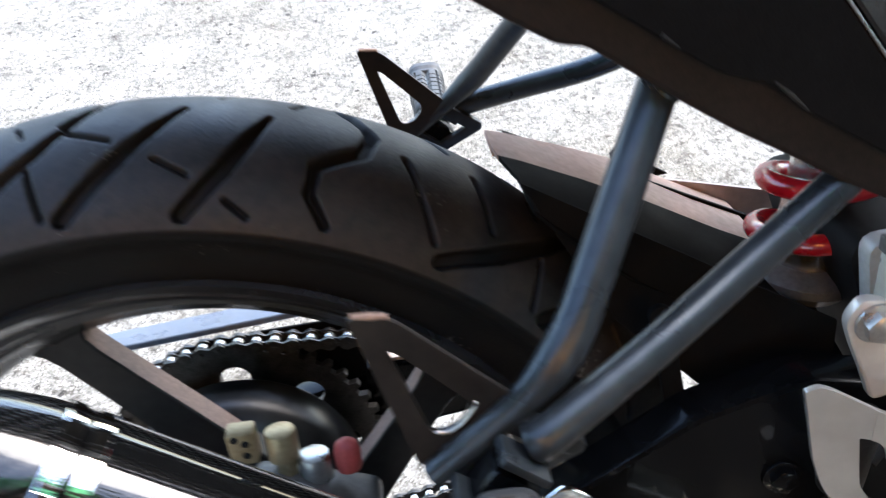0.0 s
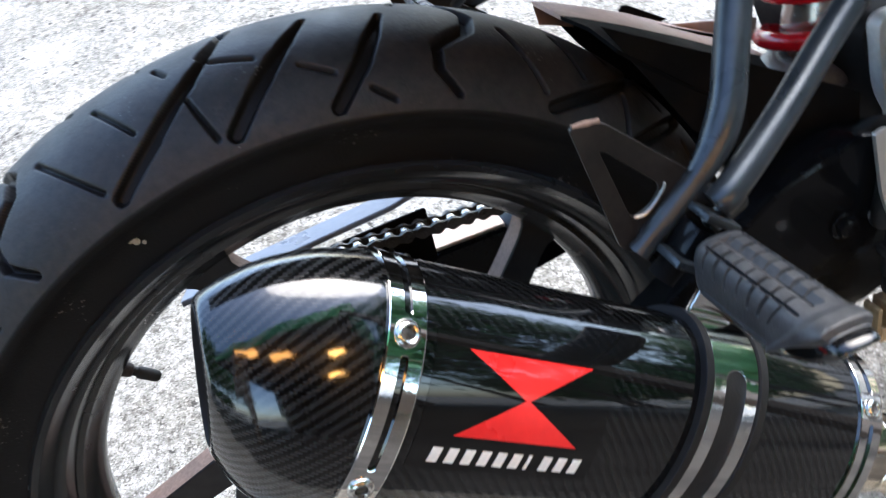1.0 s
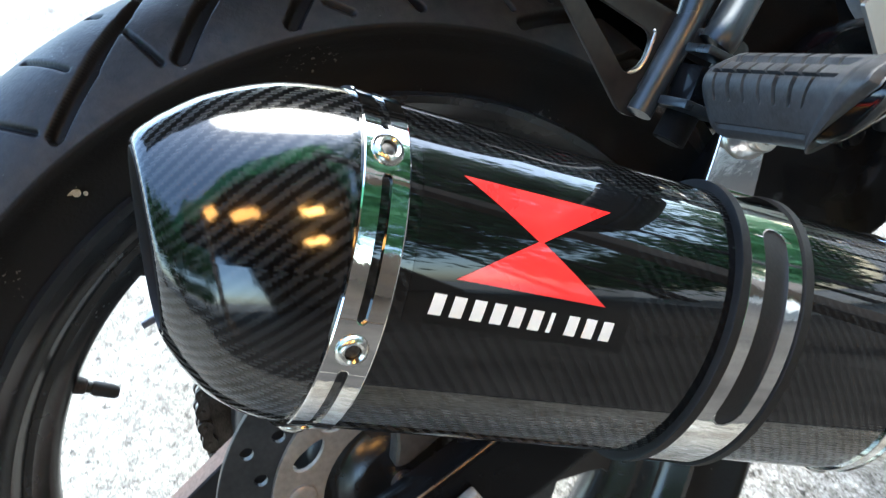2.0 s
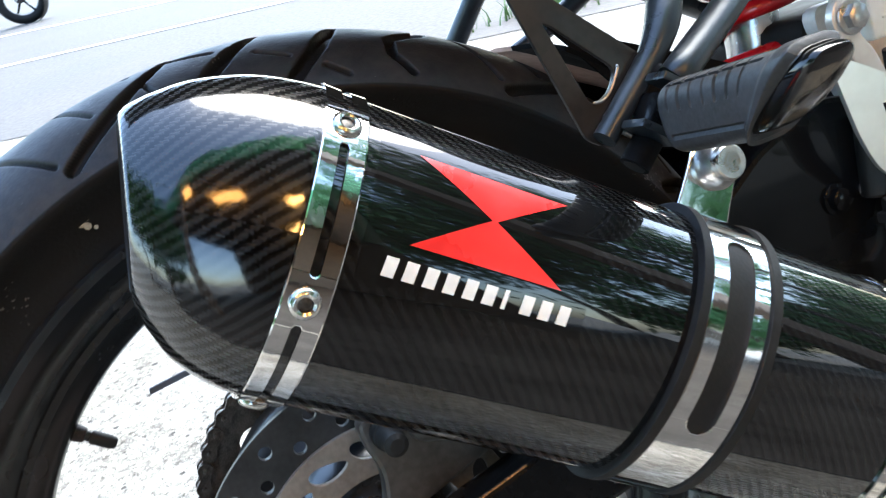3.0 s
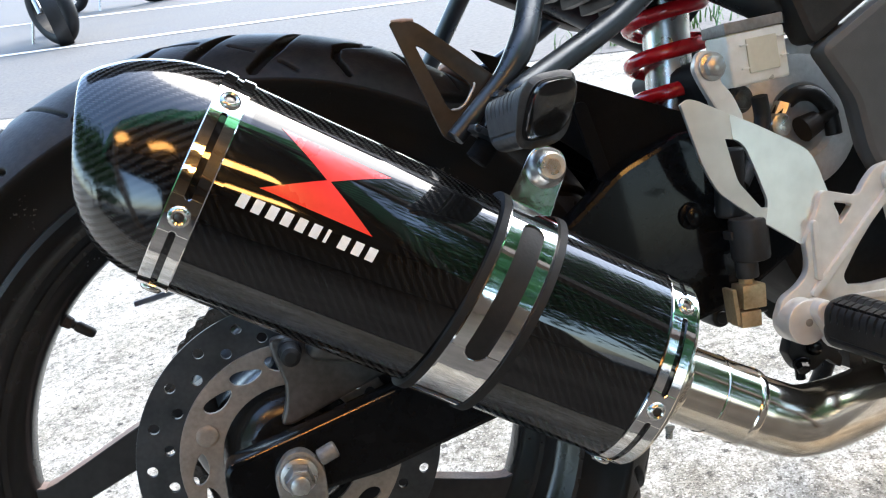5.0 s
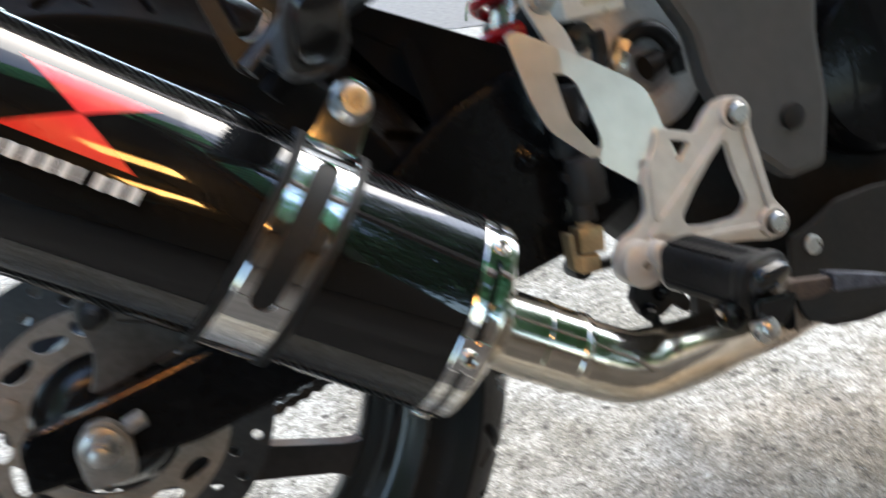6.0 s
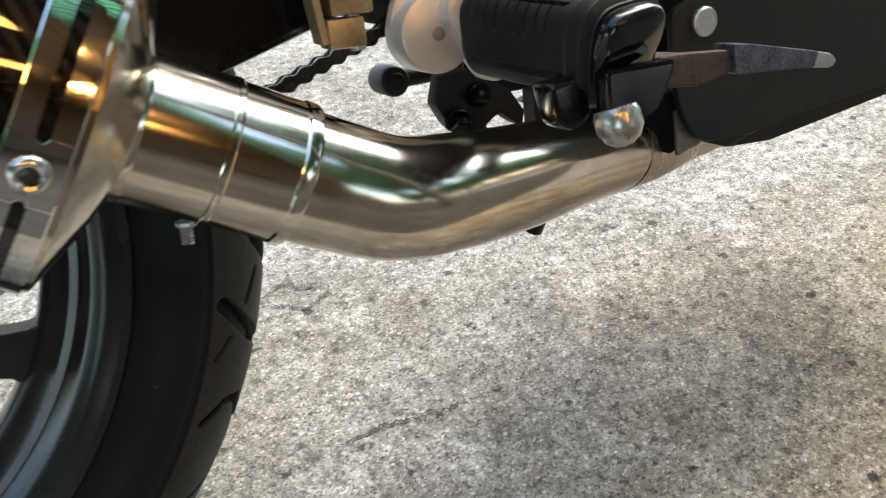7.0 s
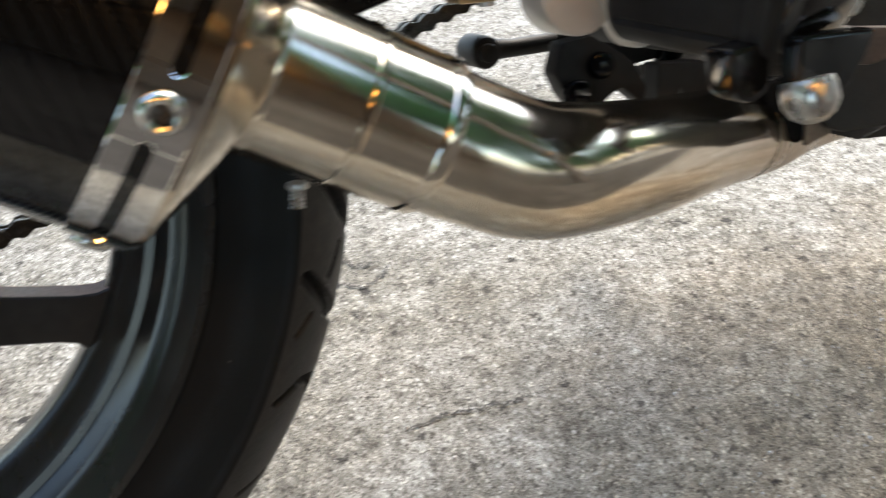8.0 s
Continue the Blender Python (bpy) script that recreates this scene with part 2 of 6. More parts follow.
# Darker copy of black_plastic, with the shade under the tail put into its colour.
M_SHADED = mat("shaded_black_plastic", (0.0028, 0.0028, 0.003), (0.0055, 0.0054, 0.0054), 0.8, scale=40, bump=0.2, bump_scale=900, spec=0.09)
M_TAILRAIL = mat("brown_black_plastic", (0.0085, 0.0066, 0.0058), (0.019, 0.0135, 0.0115), 0.5, scale=14, fine=20, bump=0.2, bump_scale=900, spec=0.2)
M_FAIRING = mat("grey_panel_plastic", (0.045, 0.046, 0.045), (0.06, 0.06, 0.058), 0.45, scale=15, bump=0.15, bump_scale=1200)
M_GRIP = mat("peg_rubber", (0.017, 0.0185, 0.020), (0.040, 0.041, 0.043), 0.52, scale=60, bump=0.2, bump_scale=600, spec=0.4)
M_CARBON = carbon_material(lacquer=0.035, sheen=0.05, tow=0.0036)
M_CARBON_CAP = carbon_material(0.09, 0.05, 1.62, 0.058, 0.009)
M_CHROME = mat("polished_steel", (0.74, 0.73, 0.71), (0.82, 0.81, 0.79), 0.06, metal=1.0, scale=30, rough_spread=0.03, bump=0.12, bump_scale=75)
M_RIVET = mat("rivet_steel", (0.52, 0.51, 0.48), (0.62, 0.61, 0.58), 0.22, metal=1.0, scale=80, rough_spread=0.04)
M_PIPE = mat("stainless_pipe", (0.60, 0.53, 0.43), (0.74, 0.67, 0.57), 0.12, metal=1.0, scale=14, rough_spread=0.05)
M_LINK = mat("heat_tinted_pipe", (0.56, 0.49, 0.39), (0.70, 0.63, 0.53), 0.14, metal=1.0, scale=14, rough_spread=0.06)


def heat_tint(m):
    """Brown heat stain that grows towards the engine end, with a dirty underside."""
    n, l = m.node_tree.nodes, m.node_tree.links
    b = n["Principled BSDF"]
    steel = b.inputs["Base Color"].links[0].from_socket
    co, sep, grime = n.new("ShaderNodeTexCoord"), n.new("ShaderNodeSeparateXYZ"), n.new("ShaderNodeTexNoise")
    l.new(co.outputs["Object"], sep.inputs[0])
    l.new(co.outputs["Object"], grime.inputs["Vector"])
    grime.inputs["Scale"].default_value, grime.inputs["Detail"].default_value = 45.0, 6.0
    blotch = n.new("ShaderNodeMath")
    blotch.operation = "MULTIPLY_ADD"
    l.new(grime.outputs["Fac"], blotch.inputs[0])
    blotch.inputs[1].default_value = 0.09
    l.new(sep.outputs["X"], blotch.inputs[2])
    far = n.new("ShaderNodeMapRange")
    far.inputs["From Min"].default_value, far.inputs["From Max"].default_value = 0.39, 0.52
    far.inputs["To Max"].default_value = 0.9
    l.new(blotch.outputs[0], far.inputs["Value"])
    mx = n.new("ShaderNodeMix")
    mx.data_type = "RGBA"
    l.new(far.outputs["Result"], mx.inputs[0])
    l.new(steel, mx.inputs[6])
    mx.inputs[7].default_value = (0.25, 0.18, 0.12, 1)
    l.new(mx.outputs[2], b.inputs["Base Color"])


heat_tint(M_LINK)
M_ALLOY = mat("silver_cast_alloy", (0.52, 0.49, 0.445), (0.63, 0.595, 0.545), 0.36, metal=0.5, scale=18, bump=0.05, bump_scale=900, rough_spread=0.06)
M_STEEL = mat("zinc_steel", (0.38, 0.37, 0.35), (0.5, 0.49, 0.47), 0.32, metal=0.9, scale=80)
M_DISC = mat("disc_steel", (0.045, 0.049, 0.052), (0.062, 0.066, 0.07), 0.4, metal=0.85, scale=50)
M_CARRIER = mat("disc_carrier_steel", (0.17, 0.15, 0.125), (0.25, 0.225, 0.195), 0.5, metal=0.5, scale=50)
M_CAST = mat("grey_casting", (0.14, 0.137, 0.13), (0.23, 0.225, 0.215), 0.45, metal=0.4, scale=50, bump=0.3, bump_scale=400)
M_CASTLIGHT = mat("pale_casting", (0.5, 0.49, 0.47), (0.62, 0.61, 0.59), 0.5, metal=0.2, scale=40, bump=0.15, bump_scale=500)
M_CHAIN = mat("chain_steel", (0.05, 0.047, 0.043), (0.12, 0.11, 0.1), 0.4, metal=0.8, scale=150)
M_ROLLER = mat("roller_steel", (0.5, 0.47, 0.42), (0.66, 0.62, 0.56), 0.25, metal=1.0, scale=150)
M_SPRING = mat("red_spring_paint", (0.42, 0.006, 0.012), (0.55, 0.012, 0.02), 0.25, scale=40, coat=0.4)
M_RED = mat("red_vinyl", (0.62, 0.012, 0.012), (0.7, 0.018, 0.016), 0.3, scale=40, coat=0.8)
M_WHITE = mat("white_vinyl", (0.72, 0.71, 0.68), (0.8, 0.79, 0.76), 0.35, scale=60, coat=0.5)
M_BLACKVINYL = mat("black_vinyl", (0.002, 0.002, 0.002), (0.004, 0.004, 0.004), 0.3, scale=60, coat=1.0, spec=0.02)
M_TANK = mat("milky_plastic", (0.66, 0.65, 0.57), (0.78, 0.77, 0.70), 0.35, scale=30, transmission=0.3)
M_BRASS = mat("yellow_zinc", (0.30, 0.22, 0.12), (0.44, 0.34, 0.20), 0.42, metal=0.75, scale=70)
M_RUST = mat("heat_stained_steel", (0.15, 0.105, 0.07), (0.30, 0.225, 0.155), 0.28, metal=0.9, scale=60)
M_CONCRETE = concrete_material()
M_ASPHALT = mat("grey_asphalt", (0.043, 0.039, 0.035), (0.094, 0.087, 0.078), 0.85, scale=1.6, fine=25, bump=0.5, bump_scale=200)
M_LINE = mat("road_paint", (0.5, 0.5, 0.48), (0.78, 0.78, 0.76), 0.7, scale=12, fine=10)
M_LEAF = mat("tree_leaf", (0.05, 0.15, 0.05), (0.10, 0.24, 0.08), 0.55, scale=8)
M_ROOF = mat("dark_roof_boards", (0.10, 0.095, 0.088), (0.17, 0.16, 0.15), 0.8, scale=3)
M_MUD = mat("dusty_sunlit_plastic", (0.38, 0.25, 0.19), (0.52, 0.35, 0.28), 0.6, spec=0.2, scale=30, bump=0.2, bump_scale=700)
M_LITSIDE = mat("sunlit_side", (0.17, 0.118, 0.092), (0.28, 0.192, 0.150), 0.6, scale=35, fine=12, spec=0.15)
M_GUARD = mat("blue_grey_paint", (0.10, 0.13, 0.18), (0.14, 0.17, 0.23), 0.35, scale=30)
M_FLOOR = mat("dark_floor", (0.032, 0.0305, 0.029), (0.068, 0.065, 0.060), 0.92, scale=1.5, bump=0.1, bump_scale=60, spec=0.1)
M_WALL = mat("brown_wall", (0.055, 0.042, 0.033), (0.10, 0.076, 0.058), 0.8, scale=2, bump=0.2, bump_scale=40)
M_LAMP = glow("warm_tube", (1.0, 0.50, 0.14), 7.0)
M_LAMP_DIM = glow("dim_warm_tube", (1.0, 0.46, 0.12), 3.0)
M_GRASS = mat("grass_blade", (0.05, 0.12, 0.02), (0.11, 0.2, 0.05), 0.6, scale=20)
M_SHOCK = mat("shock_body_steel", (0.5, 0.49, 0.47), (0.62, 0.61, 0.58), 0.24, metal=0.9, scale=30)
M_GUARDPLATE = mat("brushed_guard_alloy", (0.57, 0.56, 0.52), (0.68, 0.67, 0.625), 0.30, metal=0.8, scale=12, rough_spread=0.01)
M_PALE = mat("sunlit_pale_plastic", (0.40, 0.33, 0.31), (0.56, 0.47, 0.45), 0.45, scale=25)
M_PEGEND = mat("glossy_peg_core", (0.003, 0.003, 0.003), (0.006, 0.006, 0.006), 0.15, scale=60, spec=0.5)
M_GRIT = mat("pale_grit", (0.30, 0.28, 0.25), (0.62, 0.60, 0.56), 0.8, scale=260)
M_BRACKET = mat("dark_caliper_casting", (0.06, 0.055, 0.05), (0.10, 0.093, 0.085), 0.42, metal=0.5, scale=40, bump=0.15, bump_scale=500)
M_CAP = mat("faded_red_rubber", (0.30, 0.035, 0.03), (0.42, 0.06, 0.05), 0.6, scale=80)
M_SPOKE = mat("satin_spoke_paint", (0.014, 0.0135, 0.0135), (0.026, 0.025, 0.025), 0.34, metal=0.5, scale=25, rough_spread=0.05, spec=0.6)
M_AWNING = mat("green_plastic_sheet", (0.15, 0.46, 0.19), (0.21, 0.56, 0.26), 0.6, scale=5, transmission=0.85)
M_HEEL = mat("heel_plate_paint", (0.011, 0.0098, 0.0090), (0.022, 0.019, 0.0165), 0.38, scale=40, spec=0.3)
M_LEVERTIP = mat("bare_lever_tip", (0.035, 0.035, 0.042), (0.15, 0.16, 0.20), 0.36, metal=0.7, scale=140)
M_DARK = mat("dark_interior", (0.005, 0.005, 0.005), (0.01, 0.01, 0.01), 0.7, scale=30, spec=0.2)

# ---- building helpers ----
LEAN_ANGLE, AXLE_HEIGHT = -13.608, 0.29755  # the motorcycle leans on its side stand, away from the camera
BIKE = Matrix.Translation((0, 0, AXLE_HEIGHT)) @ Matrix.Rotation(radians(LEAN_ANGLE), 4, "X")


def crisp_bevels(me):
    """Keeps a large flat face flat where it meets a narrow bevel."""
    bm = bmesh.new()
    bm.from_mesh(me)
    for e in bm.edges:
        if len(e.link_faces) == 2:
            a, b = sorted(f.calc_area() for f in e.link_faces)
            if b > 20 * a and e.calc_face_angle(0) > 0.2:
                e.smooth = False
    bm.to_mesh(me)
    bm.free()


def mesh_of(name, verts, faces, material, smooth=38.0, uvs=None):
    me = bpy.data.meshes.new(name)
    me.from_pydata([tuple(v) for v in verts], [], [tuple(f) for f in faces])
    me.materials.append(material)
    if uvs is not None:
        layer = me.uv_layers.new(name="UVMap")
        loop_verts = np.empty(len(me.loops), dtype=np.int32)
        me.loops.foreach_get("vertex_index", loop_verts)
        layer.data.foreach_set("uv", np.asarray(uvs, dtype=np.float32)[loop_verts].ravel())
    me.update()
    if smooth:
        me.polygons.foreach_set("use_smooth", [True] * len(me.polygons))
        me.set_sharp_from_angle(angle=radians(smooth))
        if len(me.polygons) < 6000:
            crisp_bevels(me)
    return me


def part(name, geometry, material, parent=None, label="", smooth=38.0, uvs=None):
    ob = new(name, mesh_of(name, *geometry, material, smooth, uvs))
    ob.parent = parent
    if label:
        tagged(ob, label)
    return ob


def joined(*geos):
    verts, faces = [], []
    for v, f in geos:
        k = len(verts)
        verts += [tuple(p) for p in v]
        faces += [tuple(i + k for i in q) for q in f]
    return verts, faces


def moved(geometry, m):
    return [tuple(m @ Vector(v)) for v in geometry[0]], geometry[1]


def glide(points, steps=8):
    """A smooth curve through the points."""
    p = [Vector(q) for q in points]
    p = [2 * p[0] - p[1]] + p + [2 * p[-1] - p[-2]]
    out = []
    for i in range(1, len(p) - 2):
        for k in range(steps):
            t = k / steps
            a, b, c, d = p[i - 1], p[i], p[i + 1], p[i + 2]
            out.append(0.5 * ((2 * b) + (c - a) * t + (2 * a - 5 * b + 4 * c - d) * t * t + (3 * b - a - 3 * c + d) * t**3))
    out.append(p[-2])
    return out


def sweep(points, radius, n=16, caps=True, squash=1.0, up=(0, 0, 1)):
    """A tube along points; radius: one or one a point; squash: height over width."""
    p = [Vector(q) for q in points]
    rad = radius if isinstance(radius, (list, tuple)) else [radius] * len(p)
    verts, faces = [], []
    side = None
    for i, q in enumerate(p):
        t = (p[min(i + 1, len(p) - 1)] - p[max(i - 1, 0)]).normalized()
        if side is None:
            side = t.cross(Vector(up))
            if side.length < 1e-3:
                side = t.cross(Vector((1, 0, 0)))
        side = (side - t * side.dot(t)).normalized()
        top = side.cross(t)
        for k in range(n):
            a = 2 * math.pi * k / n
            verts.append(q + rad[i] * (math.cos(a) * side + squash * math.sin(a) * top))
    for i in range(len(p) - 1):
        for k in range(n):
            a, b = i * n + k, i * n + (k + 1) % n
            faces.append((a, b, b + n, a + n))
    if caps:
        faces.append(tuple(range(n - 1, -1, -1)))
        faces.append(tuple(range((len(p) - 1) * n, len(p) * n)))
    return verts, faces


def lathe(profile, centre, axis, n=32, closed=False):
    """Turns rows of (radius, distance along the axis) round the axis."""
    axis = Vector(axis).normalized()
    u = axis.orthogonal().normalized()
    w = axis.cross(u)
    c = Vector(centre)
    verts, faces = [], []
    for r, h in profile:
        for k in range(n):
            a = 2 * math.pi * k / n
            verts.append(c + axis * h + r * (math.cos(a) * u + math.sin(a) * w))
    m = len(profile)
    for i in range(m if closed else m - 1):
        j = (i + 1) % m
        for k in range(n):
            faces.append((i * n + k, i * n + (k + 1) % n, j * n + (k + 1) % n, j * n + k))
    if not closed:
        if profile[0][0] > 1e-4:
            faces.append(tuple(range(n - 1, -1, -1)))
        if profile[-1][0] > 1e-4:
            faces.append(tuple(range((m - 1) * n, m * n)))
    return verts, faces


def drum(centre, axis, r, h, bevel=0.0015, n=24):
    """A short cylinder with rounded rims, from the centre along the axis."""
    b = min(bevel, r * 0.4, h * 0.4)
    return lathe([(0.0001, 0), (r - b, 0), (r - 0.3 * b, 0.3 * b), (r, b), (r, h - b), (r - 0.3 * b, h - 0.3 * b), (r - b, h), (0.0001, h)], centre, axis, n)


def socket_bolt(centre, axis, r, h):
    """A round head with a hexagon socket sunk in it."""
    head = lathe([(r * 0.9, 0), (r, 0.15 * h), (r, 0.75 * h), (r * 0.86, h), (r * 0.55, h)], centre, axis, 24)
    head = (head[0], head[1][:-1])
    sock = lathe([(r * 0.55, h), (r * 0.5, h * 0.98), (r * 0.48, h * 0.3)], centre, axis, 6)
    ring = lathe([(r * 0.56, h), (r * 0.5, h * 0.985)], centre, axis, 24)
    return joined(head, (ring[0], ring[1][:-2]), sock)


def hex_bolt(centre, axis, r, h, flange=1.35):
    return joined(drum(centre, axis, r * flange, h * 0.3, 0.0008), lathe([(r, h * 0.3), (r, h * 0.9), (r * 0.82, h)], centre, axis, 6))


def fillet(outline, r, steps=4):
    """Rounds the corners of an outline of (a, b)."""
    out = []
    n = len(outline)
    for i in range(n):
        p, q, s = (Vector((*outline[(i + k) % n], 0)) for k in (-1, 0, 1))
        rr = r[i] if isinstance(r, (list, tuple)) else r
        a, b = (p - q), (s - q)
        d = min(rr, a.length * 0.45, b.length * 0.45)
        a, b = q + a.normalized() * d, q + b.normalized() * d
        for k in range(steps + 1):
            t = k / steps
            c = a * (1 - t) ** 2 + q * 2 * t * (1 - t) + b * t * t
            out.append((c.x, c.y))
    return out


def plate(outline, y0, y1, holes=(), bevel=0.001):
    """A plate in the x-z plane between y0 and y1, with holes cut through and bevelled edges."""
    bm = bmesh.new()
    edges = []
    for loop in (outline, *holes):
        vs = [bm.verts.new((x, y0, z)) for x, z in loop]
        edges += [bm.edges.new((vs[i], vs[(i + 1) % len(vs)])) for i in range(len(vs))]
    bmesh.ops.triangle_fill(bm, use_beauty=True, use_dissolve=False, edges=edges)
    bmesh.ops.dissolve_limit(bm, angle_limit=0.01, verts=bm.verts, edges=bm.edges)
    got = bmesh.ops.extrude_face_region(bm, geom=bm.faces[:])
    bmesh.ops.translate(bm, vec=(0, y1 - y0, 0), verts=[g for g in got["geom"] if isinstance(g, bmesh.types.BMVert)])
    bmesh.ops.recalc_face_normals(bm, faces=bm.faces[:])
    if bevel:
        sharp = [e for e in bm.edges if len(e.link_faces) == 2 and e.calc_face_angle(0) > 1.0]
        bmesh.ops.bevel(bm, geom=sharp, offset=bevel, segments=2, profile=0.6, affect="EDGES", clamp_overlap=True)
    bm.verts.index_update()
    out = [tuple(v.co) for v in bm.verts], [tuple(v.index for v in f.verts) for f in bm.faces]
    bm.free()
    return out


def block(size, m=None, bevel=0.002, segments=2):
    """A box with rounded edges, about its own middle."""
    bm = bmesh.new()
    bmesh.ops.create_cube(bm, size=1)
    bmesh.ops.scale(bm, vec=size, verts=bm.verts)
    if bevel:
        bmesh.ops.bevel(bm, geom=bm.edges[:], offset=bevel, segments=segments, profile=0.6, affect="EDGES", clamp_overlap=True)
    bm.verts.index_update()
    out = [tuple(v.co) for v in bm.verts], [tuple(v.index for v in f.verts) for f in bm.faces]
    bm.free()
    return moved(out, m) if m else out


def bar(a, b, width, y0, y1, bevel=0.0015):
    """A flat bar with round ends between two places (x, z)."""
    p, q = Vector((*a, 0)), Vector((*b, 0))
    t = (q - p).normalized()
    s = Vector((-t.y, t.x, 0)) * width / 2
    pts = []
    for c, turn in ((q, 1), (p, -1)):
        for k in range(9):
            ang = math.pi * k / 8
            pts.append(c + turn * (math.cos(ang) * -s + math.sin(ang) * t * width / 2))
    return plate([(v.x, v.y) for v in pts], y0, y1, (), bevel)


def ring_of(r, n, at=(0.0, 0.0), turn=0.0):
    out = []
    for k in range(n):
        a = 2 * math.pi * k / n
        x, z = r * math.cos(a), r * math.sin(a)
        c, s = math.cos(turn), math.sin(turn)
        out.append((at[0] + c * x - s * z, at[1] + s * x + c * z))
    return out


# ---- ground and the building behind the camera ----
ground = new("ground", mesh_of("ground", [(-900, -900, 0), (900, -900, 0), (900, 900, 0), (-900, 900, 0)], [(0, 1, 2, 3)], M_CONCRETE, 0))
tagged(ground, "pale worn concrete yard with exposed aggregate", "ground", kind="structure")


M_CRACK = mat("crack_dirt", (0.025, 0.022, 0.018), (0.07, 0.063, 0.054), 0.95, scale=200)


def slab_crack(points, width, seed):
    """A thin jagged crack filled with dirt."""
    rng = random.Random(seed)
    path = glide([(x, y, 0.0015) for x, y in points], 14)
    v, f = [], []
    for i, p in enumerate(path):
        t = (path[min(i + 1, len(path) - 1)] - path[max(i - 1, 0)]).normalized()
        side = Vector((-t.y, t.x, 0))
        c = p + side * rng.gauss(0, width * 0.35)
        w = width * rng.uniform(0.2, 1.0) * min(1.0, 4 * i / len(path), 4 * (len(path) - 1 - i) / len(path) + 0.05)
        v += [c - side * w * 0.5, c + side * w * 0.5]
        if i:
            f.append((2 * i - 2, 2 * i - 1, 2 * i + 1, 2 * i))
    ob = new("crack", mesh_of("crack", v, f, M_CRACK, 0))
    return tagged(ob, "thin dirt-filled crack in the concrete", "crack", "slab cracks", "structure")


slab_crack([(0.312, 0.222), (0.340, 0.234), (0.356, 0.216), (0.379, 0.217)], 0.0045, 3)
slab_crack([(0.314, 0.210), (0.331, 0.198), (0.348, 0.185), (0.372, 0.196), (0.379, 0.212)], 0.0042, 4)
slab_crack([(0.300, 0.006), (0.341, 0.007), (0.368, 0.004), (0.404, -0.003), (0.430, -0.003)], 0.0040, 5)


def grit_patch(centre, size, count, seed):
    """Loose grains of pale grit, each a small faceted stone."""
    rng = random.Random(seed)
    v, f = [], []
    for k in range(count):
        x, y = centre[0] + rng.uniform(-1, 1) * size[0], centre[1] + rng.uniform(-1, 1) * size[1]
        r = min(0.0028, 0.00055 + rng.expovariate(1 / 0.00045))
        turn, i = rng.uniform(0, 6.28), len(v)
        v += [(x + r * rng.uniform(0.7, 1.2) * math.cos(turn + a), y + r * rng.uniform(0.7, 1.2) * math.sin(turn + a), -0.0003) for a in (0, 1.26, 2.51, 3.77, 5.03)]
        v.append((x + rng.gauss(0, 0.2) * r, y + rng.gauss(0, 0.2) * r, r * rng.uniform(0.5, 0.9)))
        f += [(i + j, i + (j + 1) % 5, i + 5) for j in range(5)]
    ob = new("grit", mesh_of("grit", v, f, M_GRIT, 0))
    return tagged(ob, "loose pale grains of grit on the concrete", "grit", "", "stuff")


grit_patch((0.55, 0.15), (0.45, 0.45), 5200, 11)


def painted_line(a, b, width):
    p, q = Vector(a), Vector(b)
    s = (q - p).normalized().cross(Vector((0, 0, 1))) * width / 2
    v, f = [], []
    steps = 60
    for i in range(steps + 1):
        c = p.lerp(q, i / steps)
        w = 1 + 0.12 * noise.noise(c * 5)
        v += [c - s * w + Vector((0, 0, 0.008)), c + s * w + Vector((0, 0, 0.008))]
        if i:
            f.append((2 * i - 2, 2 * i, 2 * i + 1, 2 * i - 1))
    ob = new("painted_line", mesh_of("painted_line", v, f, M_LINE, 0))
    return tagged(ob, "worn white painted line on the concrete yard", "road marking", "parking lines", "structure")


road = new("road", mesh_of("road", [(-401.2, 220.0, 0.003), (398.5, -211.9, 0.003), (700, 500, 0.003), (-100, 800, 0.003)], [(0, 1, 2, 3)], M_ASPHALT, 0))
tagged(road, "smooth grey asphalt lane past the concrete", "road", kind="structure")
painted_line((-4.9, 9.1, 0), (2.9, 4.85, 0), 0.1)
painted_line((-4.2, 13.1, 0), (2.6, 7.0, 0), 0.09)

# a roof behind the camera, open to the yard, with trees past its end
canopy_building = new("canopy_building")
tagged(canopy_building, "open-fronted brown workshop shelter with a flat roof", "building", kind="structure")
canopy_building.location = (0, -1.10, 0)
canopy_building.rotation_euler = (0, 0, radians(14))


def world_box(lo, hi):
    m = Matrix.Translation(((lo[0] + hi[0]) / 2, (lo[1] + hi[1]) / 2, (lo[2] + hi[2]) / 2))
    return block((hi[0] - lo[0], hi[1] - lo[1], hi[2] - lo[2]), m, 0.01, 1)


part("back_wall", world_box((-3.6, -7.2, 0), (1.75, -7.0, 2.8)), M_WALL, canopy_building)
part("roof", world_box((-3.8, -7.2, 2.8), (1.55, -0.42, 2.95)), M_ROOF, canopy_building, "dark roof boards")
part("side_wall", world_box((-3.6, -7.0, 0), (-3.45, -4.6, 2.8)), M_WALL, canopy_building)
